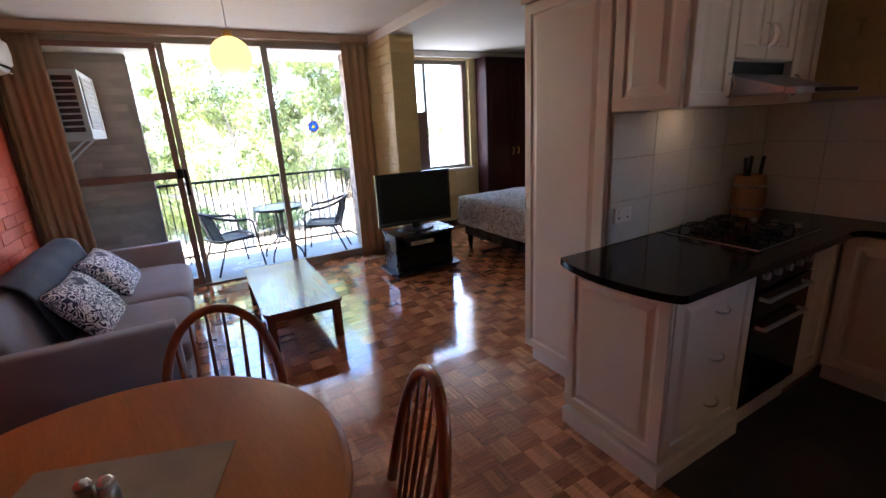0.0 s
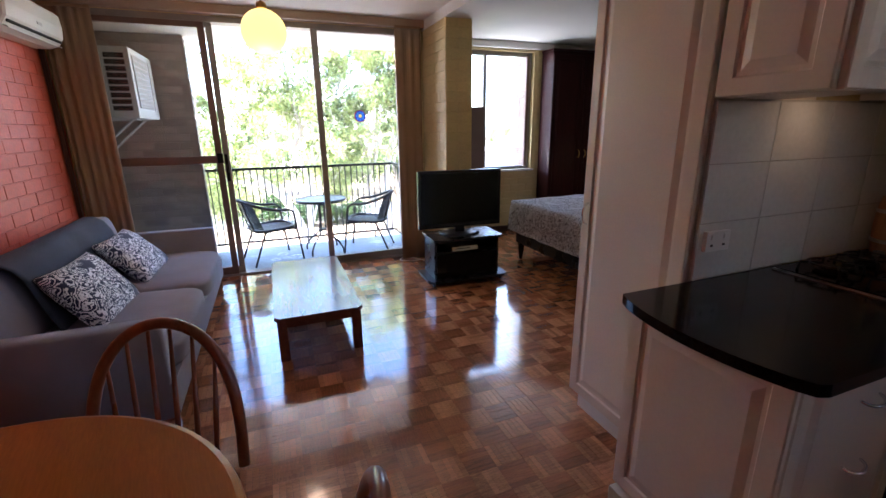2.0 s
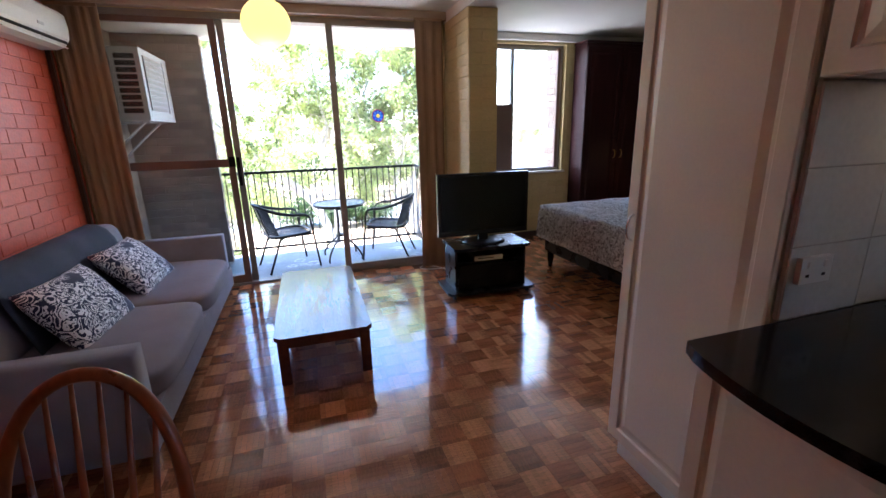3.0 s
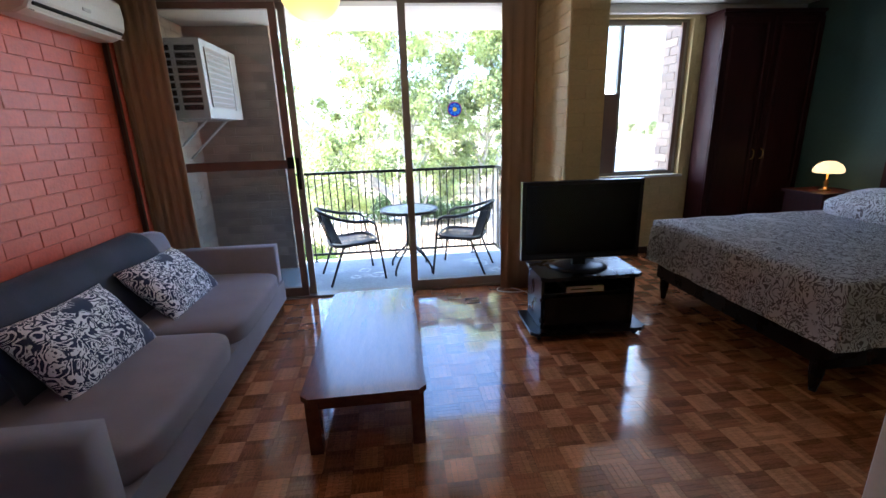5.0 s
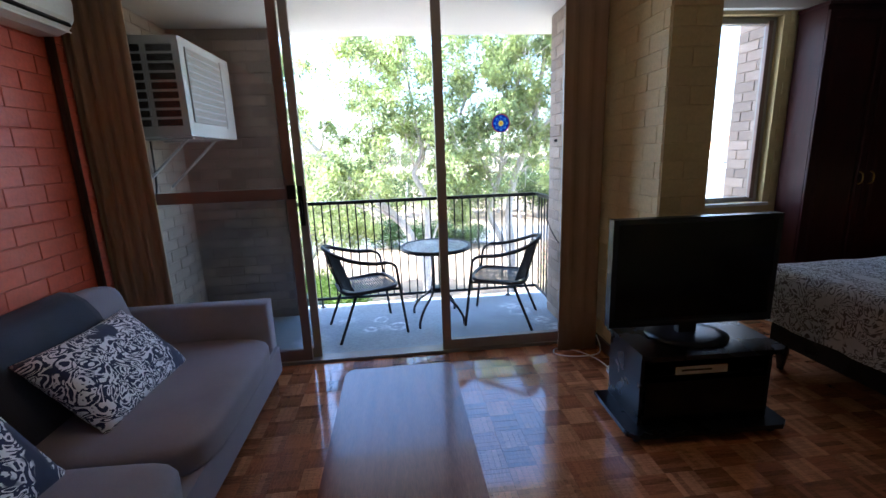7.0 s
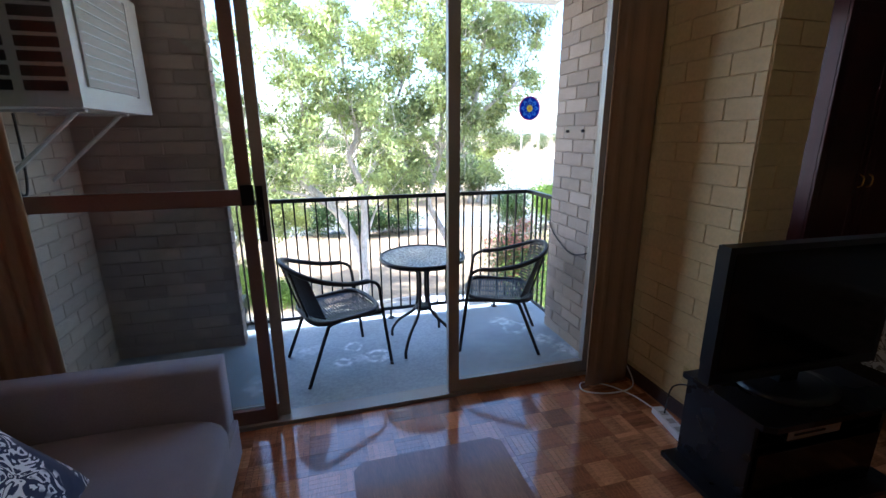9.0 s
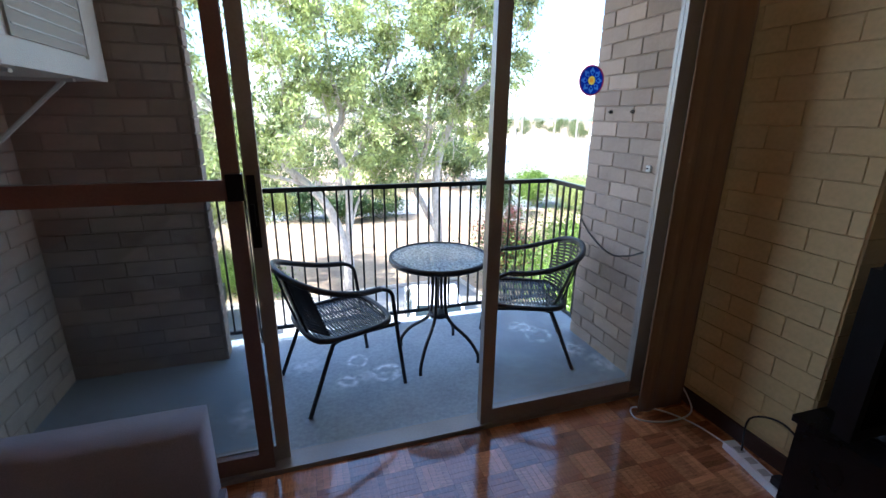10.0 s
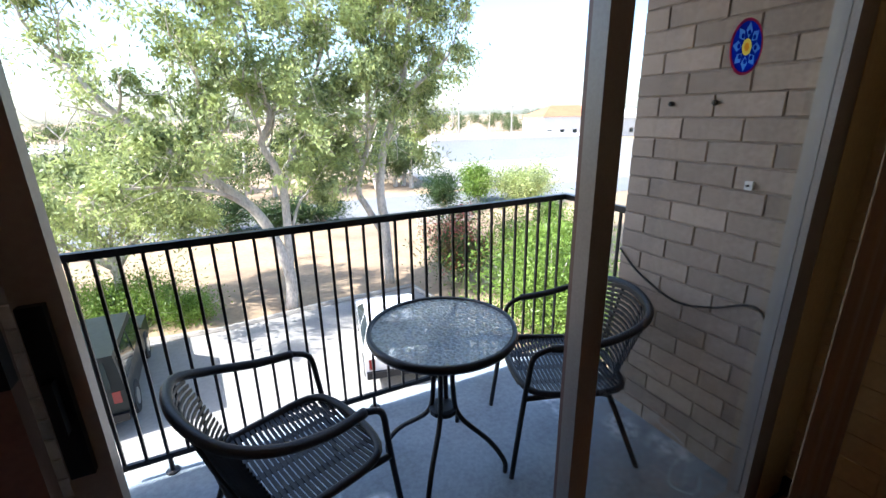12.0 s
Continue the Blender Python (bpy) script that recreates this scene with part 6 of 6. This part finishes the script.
def shrub(base, rx, ry, h, label, material, leaves, size, seed, flowers=0, name="shrub"):
    rng = random.Random(seed)
    ob = thing(name, *base, 0, label, "shrub", "garden shrubs")
    bm = bmesh.new()
    tips = []
    for k in range(16):
        a, t = rng.uniform(0, 2 * math.pi), math.sqrt(rng.random())
        end = Vector((rx * t * math.cos(a), ry * t * math.sin(a), h * (0.45 + 0.55 * rng.random()) * (1 - 0.35 * t * t)))
        midp = end * 0.5 + Vector((rng.gauss(0, 0.08), rng.gauss(0, 0.08), 0.1 * h))
        tube([Vector((0, 0, -0.05)), midp, end], [0.03, 0.018, 0.006], 5, bm)
        tips += [tuple(end), tuple(midp.lerp(end, 0.5)), tuple(midp * 0.9)]
    part("stems", bm, "bark", ob)
    leaf_cloud("foliage", tips, 0.20 * (rx + ry + h) / 3 + 0.05, leaves, size, material, ob, seed, droop=-0.1)
    if flowers:
        leaf_cloud("blossom", [t for t in tips if t[2] > 0.3 * h], 0.22, flowers, size * 0.8, "flower", ob, seed + 1, droop=0.0)
    return ob


shrub((-2.6, 20.9, GZ), 1.7, 1.2, 1.5, "rounded fresh green shrub at the driveway edge", "leaf_fresh", 14000, 0.10, 41)
shrub((-0.7, 20.0, GZ), 1.0, 0.8, 0.9, "low dark green shrub at the driveway edge", "leaf_fresh", 8000, 0.09, 42)
shrub((-5.2, 20.9, GZ), 1.6, 1.2, 1.7, "dense green shrub behind the parked car", "leaf", 12000, 0.10, 43)
shrub((8.3, 18.6, GZ), 1.5, 1.3, 2.9, "bottlebrush shrub with dull red flowers", "leaf_far", 12000, 0.11, 44, 9000)
shrub((8.6, 13.6, GZ), 1.7, 1.7, 3.5, "tall bright green shrub below the balcony corner", "leaf_fresh", 30000, 0.11, 45)
shrub((11.4, 17.5, GZ), 1.9, 1.6, 2.9, "tall green shrub beside the driveway", "leaf_fresh", 22000, 0.11, 46)
shrub((19.6, 30.0, GZ), 2.3, 2.0, 2.9, "broad pale green garden tree", "leaf", 20000, 0.15, 47)
shrub((17.2, 32.0, GZ), 1.0, 1.0, 3.2, "small bright lime green tree in sun", "leaf_fresh", 9000, 0.18, 48)
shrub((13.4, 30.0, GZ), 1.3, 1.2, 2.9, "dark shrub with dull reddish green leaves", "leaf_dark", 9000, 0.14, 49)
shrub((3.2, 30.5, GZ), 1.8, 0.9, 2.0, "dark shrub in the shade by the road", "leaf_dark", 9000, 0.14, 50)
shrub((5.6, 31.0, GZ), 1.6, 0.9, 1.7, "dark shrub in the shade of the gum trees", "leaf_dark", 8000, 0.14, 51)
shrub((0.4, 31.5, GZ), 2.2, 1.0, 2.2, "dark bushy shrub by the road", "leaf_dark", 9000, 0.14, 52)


def far_wood(name, x0, x1, y0, y1, h, count, leaves, seed, label, material="leaf_far"):
    rng = random.Random(seed)
    ob = tagged(new(name), label, "trees", kind="stuff")
    ob.location = (0, 0, GZ)
    bm = bmesh.new()
    tips = []
    for _ in range(count):
        x, y, hh = rng.uniform(x0, x1), rng.uniform(y0, y1), h * rng.uniform(0.6, 1.15)
        tube([(x, y, -0.1), (x + rng.gauss(0, 0.3), y, hh * 0.5), (x + rng.gauss(0, 0.6), y, hh * 0.85)], [0.22, 0.14, 0.05], 5, bm)
        for _ in range(14):
            a, t = rng.uniform(0, 6.283), math.sqrt(rng.random())
            tips.append((x + hh * 0.42 * t * math.cos(a), y + hh * 0.42 * t * math.sin(a), hh * (0.42 + 0.56 * rng.random() * (1 - 0.5 * t))))
    part("trunks", bm, "bark", ob)
    leaf_cloud("foliage", tips, h * 0.085, leaves, h * 0.05, material, ob, seed)


far_wood("far_trees", -50, -6, 42, 60, 6.0, 26, 52000, 61, "row of grey-green trees across the road")
far_wood("far_trees", -6, 16, 40, 52, 5.6, 16, 40000, 62, "dense trees across the road behind the gums", "leaf_far")
far_wood("far_trees", 26, 130, 105, 150, 7.5, 44, 60000, 63, "distant belt of trees beyond the car park")
far_wood("far_trees", -140, 20, 120, 170, 8.5, 50, 50000, 64, "distant wooded skyline")


def house(name, x, y, rz, w, d, h, roof_h, label, wall_material, roof_material, windows):
    ob = thing(name, x, y, GZ, rz, label, "building")
    part("wall", bx(-w / 2, w / 2, -d / 2, d / 2, 0, h), wall_material, ob)
    bm = bmesh.new()
    o = 0.5
    lo = [bm.verts.new(p) for p in ((-w / 2 - o, -d / 2 - o, h), (w / 2 + o, -d / 2 - o, h), (w / 2 + o, d / 2 + o, h), (-w / 2 - o, d / 2 + o, h))]
    hi = [bm.verts.new((s * max(0.1, w / 2 - d / 2), 0, h + roof_h)) for s in (-1, 1)]
    bm.faces.new(lo[::-1])
    for f in ((lo[0], lo[1], hi[1], hi[0]), (lo[1], lo[2], hi[1]), (lo[2], lo[3], hi[0], hi[1]), (lo[3], lo[0], hi[0])):
        bm.faces.new(f)
    part("roof", bm, roof_material, ob)
    for k in range(windows):
        xx = -w / 2 + (k + 0.5) * w / windows
        wd = part("window", bx(xx - 0.7, xx + 0.7, -d / 2 - 0.06, -d / 2 + 0.02, 0.9, 2.2), "white", ob)
        part("pane", bx(xx - 0.6, xx + 0.6, -d / 2 - 0.09, -d / 2 - 0.05, 1.0, 2.1), "car_glass", wd)
    return ob


house("long_hall", 38.0, 60.0, -12, 24, 10, 3.0, 0.5, "long low white hall across the car park", "pale_wall", "pale_wall", 0)
house("far_house", 80.0, 95.0, -8, 18, 10, 5.2, 2.6, "distant house with an orange tiled roof", "pale_wall", "roof", 5)
house("far_house", 96.0, 90.0, -5, 14, 9, 4.6, 2.2, "distant pale house among trees", "pale_wall", "pale_wall", 4)
house("far_house", -21.0, 66.0, 10, 18, 8, 3.2, 0.6, "low pale building behind the street trees", "pale_wall", "pale_wall", 5)
for x, y, h in ((36, 70, 8.5), (40, 80, 8.0), (31, 66, 7.0), (52, 78, 8.0)):
    pole = thing("power_pole", x, y, GZ, 20, "tall pale timber power pole", "pole", "power poles")
    part("shaft", tube([(0, 0, 0), (0, 0, h)], [0.16, 0.10], 8), "kerb", pole)
    part("crossarm", bx(-0.9, 0.9, -0.06, 0.06, h - 0.7, h - 0.55), "bark", pole)


def car(name, x, y, rz, profile, length_label, paint, width=1.72, wheel=0.33, glass_from=0.98, roof=1.45, tall=False):
    """Profile: (y along, z) side outline, nose towards +y; the cabin leans in towards the roof."""
    ob = thing(name, x, y, GZ + 0.012, rz, length_label, "car")
    bm = bmesh.new()
    rows = []
    for s in (-1, 1):
        row = []
        for py, pz in profile:
            lean = 0.0 if pz <= glass_from else (pz - glass_from) / (roof - glass_from) * (0.10 if tall else 0.20)
            row.append(bm.verts.new((s * (width / 2 - lean), py, pz)))
        rows.append(row)
    n = len(profile)
    for i in range(n):
        k = (i + 1) % n
        bm.faces.new((rows[0][i], rows[0][k], rows[1][k], rows[1][i]))
    bm.faces.new(rows[0][::-1])
    bm.faces.new(rows[1])
    part("body", bm, paint, ob, bevel=0.045)
    return ob


def car_bits(ob, width, axles, wheel, side_windows, rear, front, lights):
    for ay in axles:
        for s in (-1, 1):
            w = part("wheel", turned(lathe([(0.19, -0.10), (wheel - 0.02, -0.10), (wheel, -0.07), (wheel, 0.07), (wheel - 0.02, 0.10), (0.19, 0.10)], 20), pose(s * (width / 2 - 0.09), ay, wheel, 0, 90, 0)), "rubber", ob)
            part("rim", turned(lathe([(0, -0.105), (0.19, -0.105), (0.19, 0.105), (0, 0.105)], 14), pose(s * (width / 2 - 0.085), ay, wheel, 0, 90, 0)), "steel", w)
    for s in (-1, 1):
        for quad in side_windows:
            bm = bmesh.new()
            a = [bm.verts.new((s * (width / 2 + 0.006 - off), py, pz)) for py, pz, off in quad]
            b = [bm.verts.new((s * (width / 2 - 0.03 - off), py, pz)) for py, pz, off in quad]
            bm.faces.new(a)
            bm.faces.new(b[::-1])
            for i in range(len(quad)):
                k = (i + 1) % len(quad)
                bm.faces.new((a[i], a[k], b[k], b[i]))
            part("side_window", bm, "car_glass", ob)
    for name, (y0, z0, y1, z1, w0, w1) in (("rear_window", rear), ("windscreen", front)):
        bm = bmesh.new()
        off = 0.012 if y0 > 0 else -0.012
        a = [bm.verts.new(p) for p in ((-w0, y0 + off, z0), (w0, y0 + off, z0), (w1, y1 + off, z1 + 0.008), (-w1, y1 + off, z1 + 0.008))]
        b = [bm.verts.new(p) for p in ((-w0, y0 - off * 2, z0), (w0, y0 - off * 2, z0), (w1, y1 - off * 2, z1 - 0.02), (-w1, y1 - off * 2, z1 - 0.02))]
        bm.faces.new(a)
        bm.faces.new(b[::-1])
        for i in range(4):
            bm.faces.new((a[i], a[(i + 1) % 4], b[(i + 1) % 4], b[i]))
        part(name, bm, "car_glass", ob)
    for s in (-1, 1):
        part("tail_lamp", bx(s * (width / 2 - 0.16) - 0.07, s * (width / 2 - 0.16) + 0.07, lights[0] - 0.012, lights[0] + 0.03, lights[1], lights[1] + 0.26), "tail_light", ob, bevel=0.01)
    part("number_plate", bx(-0.19, 0.19, lights[0] - 0.016, lights[0], lights[1] - 0.06, lights[1] + 0.05), "white_plastic", ob)
    part("bumper", bx(-width / 2 + 0.03, width / 2 - 0.03, lights[0] - 0.06, lights[0] + 0.05, 0.40, 0.56), "black_plastic", ob, bevel=0.03)


c1 = car("off_road_car", -2.48, 16.45, 3, [(-2.1, 0.45), (2.1, 0.45), (2.15, 0.95), (0.95, 1.05), (0.45, 1.75), (-2.0, 1.80), (-2.12, 1.05)], "dark green boxy off-road car parked on the driveway", "car_dark", 1.75, 0.38, 1.05, 1.8, True)
car_bits(c1, 1.75, (-1.25, 1.35), 0.38, [[(0.75, 1.10, 0.005), (0.40, 1.62, 0.075), (-0.45, 1.66, 0.08), (-0.45, 1.10, 0.005)], [(-0.55, 1.10, 0.005), (-0.55, 1.66, 0.08), (-1.85, 1.66, 0.08), (-1.95, 1.10, 0.005)]],
         (-2.12, 1.15, -2.02, 1.68, 0.66, 0.62), (0.90, 1.12, 0.50, 1.68, 0.72, 0.66), (-2.12, 0.80))
c2 = car("hatchback_car", 4.40, 15.2, -12, [(-1.95, 0.35), (1.95, 0.35), (2.0, 0.70), (1.0, 0.92), (0.3, 1.40), (-1.2, 1.45), (-1.85, 0.98), (-2.0, 0.90)], "white hatchback parked under the gum trees", "car_white", 1.70, 0.31, 0.94, 1.45)
car_bits(c2, 1.70, (-1.2, 1.25), 0.31, [[(0.85, 0.97, 0.01), (0.25, 1.32, 0.15), (-0.35, 1.35, 0.16), (-0.35, 0.97, 0.01)], [(-0.45, 0.97, 0.01), (-0.45, 1.35, 0.16), (-1.1, 1.36, 0.16), (-1.55, 0.97, 0.01)]],
         (-1.82, 1.00, -1.24, 1.42, 0.68, 0.58), (0.96, 0.95, 0.34, 1.36, 0.72, 0.60), (-1.99, 0.62))
fb = thing("white_fence", 12.3, 27.5, GZ, -8, "low white picket fence beyond the garden", "fence")
for k in range(24):
    part("picket", bx(-1.8 + k * 0.15, -1.72 + k * 0.15, -0.015, 0.015, 0, 0.95), "white", fb)
for z in (0.25, 0.75):
    part("rail", bx(-1.85, 1.85, 0.016, 0.05, z, z + 0.08), "white", fb)
# the block's own outer walls, below and beside the flat
tagged(part("facade", bx(-9, 2.6, 5.9, 6.55, GZ, -0.26), "balcony_brick"), "brown brick front of the flats below", "wall", kind="structure")
tagged(part("facade", bx(3.07, 14, 5.6, 6.35, GZ, -0.17), "balcony_brick"), "brown brick front of the flats below", "wall", kind="structure")
tagged(part("facade", bx(-9, -0.63, 5.7, 6.69, GZ, 5.0), "balcony_brick"), "brown brick front of the neighbouring flats", "wall", kind="structure")
# unseen mass overhead keeps out sun; cut back where windows need sky
bm = bx(-9, 3.06, -6, 6.84, 2.66, 5.0)
bx(3.062, 5.95, 1.82, 6.30, 2.66, 5.0, bm)
bx(3.062, 4.1, -6, 1.818, 2.66, 5.0, bm)
tagged(part("roof_slab", bm, "white"), "unseen storey mass above the flat, trimmed to shape the daylight", "storey", kind="structure")


# ---- bricks, tiles and parquet ----
cladding(wall_west, (WALL_X - 0.012, -1.0, 0.0), (0, 1, 0), 6.46, 2.5, 0.248, 0.0935, "orange", keep=(3.95, 6.46, 0.55, 2.15), seed=2, gap=0.0035, chamfer=0.003, depth=0.006, jitter=0.0035)
cladding(pier, (2.792, 5.46, 0.0), (0, -1, 0), 0.668, 2.5, 0.245, 0.0935, "cream", seed=3, chamfer=0.0018, gap=0.0033, depth=0.005)
cladding(pier, (2.792, 4.792, 0.0), (1, 0, 0), 0.266, 2.41, 0.245, 0.0935, "cream", seed=4, chamfer=0.0018, gap=0.0033, depth=0.005)
cladding(wall_side, (2.717, 6.285, -0.053), (0, -1, 0), 0.735, 2.49, 0.242, 0.086, "balcony_brick", seed=5, gap=0.007, depth=0.007)
cladding(wing, (-0.385, 6.572, -0.053), (1, 0, 0), 0.793, 2.49, 0.242, 0.086, "balcony_brick", seed=6, gap=0.007, depth=0.007)
cladding(wing, (0.408, 6.56, -0.053), (0, 1, 0), 0.13, 2.49, 0.242, 0.086, "balcony_brick", seed=7, gap=0.008)
cladding(wall_window, (3.06, 6.12, 0.0), (1, 0, 0), 1.64, 2.42, 0.245, 0.0935, "cream", seed=8, chamfer=0.002, gap=0.004, holes=((0.55, 1.54, 0.86, 2.40),), depth=0.006)
cladding(wall_fin, (4.612, 6.60, -0.053), (0, -1, 0), 0.298, 2.49, 0.242, 0.086, "balcony_brick", seed=13, gap=0.007, depth=0.007)
cladding(wall_kitchen_east, (3.912, 1.812, 1.54), (0, -1, 0), 1.88, 0.96, 0.245, 0.0935, "cream", seed=9, chamfer=0.0018, gap=0.0033, depth=0.005)
cladding(wall_bal_west, (-0.385, 5.605, -0.053), (0, 1, 0), 0.96, 2.49, 0.242, 0.086, "pale_brick", seed=12, gap=0.006, depth=0.005, jitter=0.001)
tiles = tagged(part("splashback", bx(2.534, 3.90, 1.800, 1.811, 0.90, 1.52), "grout"), "grid of white glazed wall tiles", "tiles", kind="structure")
cladding(tiles, (2.536, 1.800, 0.902), (1, 0, 0), 1.36, 0.617, 0.305, 0.205, "tile", name="tile", bond=0.0, gap=0.003, depth=0.005, chamfer=0.0015, seed=10, jitter=0.0004)
tiles = tagged(part("splashback", bx(3.900, 3.911, -0.06, 1.799, 0.90, 1.535), "grout"), "grid of white glazed wall tiles", "tiles", kind="structure")
cladding(tiles, (3.900, 1.795, 0.902), (0, -1, 0), 1.85, 0.63, 0.305, 0.205, "tile", name="tile", bond=0.0, gap=0.003, depth=0.005, chamfer=0.0015, seed=11, jitter=0.0004)


def parquet(tile=0.132, strips=5):
    """Mosaic squares of five fingers, laid in alternate directions; two tones paint their differing sheen."""
    rng = random.Random(77)
    variants = []
    for k in range(6):
        verts, faces = [], []
        w = tile / strips
        for s in range(strips):
            h = rng.uniform(-0.0002, 0.0002)
            base = len(verts)
            x0, x1, y0, y1 = -tile / 2 + s * w + 0.0004, -tile / 2 + (s + 1) * w - 0.0004, -tile / 2 + 0.0004, tile / 2 - 0.0004
            for x, y, z in ((x0, y0, -0.010), (x1, y0, -0.010), (x1, y1, -0.010), (x0, y1, -0.010), (x0, y0, h), (x1, y0, h), (x1, y1, h), (x0, y1, h)):
                verts.append((x, y, z))
            faces += [tuple(base + i for i in f) for f in ((4, 5, 6, 7), (0, 1, 5, 4), (1, 2, 6, 5), (2, 3, 7, 6), (3, 0, 4, 7))]
        me = bpy.data.meshes.new("parquet_tile")
        me.from_pydata(verts, [], faces)
        me.materials.append(M["parquet"])
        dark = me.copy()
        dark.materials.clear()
        dark.materials.append(M["parquet_sheen_dark"])
        variants.append(((me, dark), verts, faces))
    rest_v, rest_f, rest_tone = [], [], []
    made = 0
    nx, ny = int(5.9 / tile), int(8.7 / tile)
    for i in range(nx + 1):
        for j in range(ny + 1):
            x, y = WALL_X + tile * (i + 0.5), 5.44 - tile * (j + 0.5)
            if x > 5.70 or y < -3.15 or (x > 3.07 and 1.75 < y < 2.42) or (x > 3.85 and y < 2.42):
                continue
            me, verts, faces = variants[rng.randrange(6)]
            m = Matrix.Translation((x, y, 0)) @ pose(0, 0, 0, rng.gauss(0, 0.10), rng.gauss(0, 0.10), 90 * ((i + j) % 2) + 180 * rng.randrange(2))
            # tone follows laying direction to paint the sheen; some squares swap at random
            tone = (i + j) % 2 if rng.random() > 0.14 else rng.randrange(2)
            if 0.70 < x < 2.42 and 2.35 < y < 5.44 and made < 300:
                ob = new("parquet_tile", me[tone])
                ob.parent = floor
                ob.matrix_local = m
                made += 1
            else:
                base = len(rest_v)
                rest_v += [tuple(m @ Vector(v)) for v in verts]
                rest_f += [tuple(base + q for q in f) for f in faces]
                rest_tone += [tone] * len(faces)
    for i in range(22):
        for j in range(5):
            x, y = 2.86 + tile * (i + 0.5), 5.44 + tile * (j + 0.5)
            if x > 3.10 and y < 6.08:
                me, verts, faces = variants[rng.randrange(6)]
                m = Matrix.Translation((x, y, 0)) @ pose(0, 0, 0, 0, 0, 90 * ((i + j) % 2))
                base = len(rest_v)
                rest_v += [tuple(m @ Vector(v)) for v in verts]
                rest_f += [tuple(base + q for q in f) for f in faces]
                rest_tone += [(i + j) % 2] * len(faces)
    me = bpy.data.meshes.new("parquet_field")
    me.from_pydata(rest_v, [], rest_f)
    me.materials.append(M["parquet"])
    me.materials.append(M["parquet_sheen_dark"])
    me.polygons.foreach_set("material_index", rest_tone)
    ob = tagged(new("parquet_field", me), kind="stuff")
    ob.parent = floor


parquet()
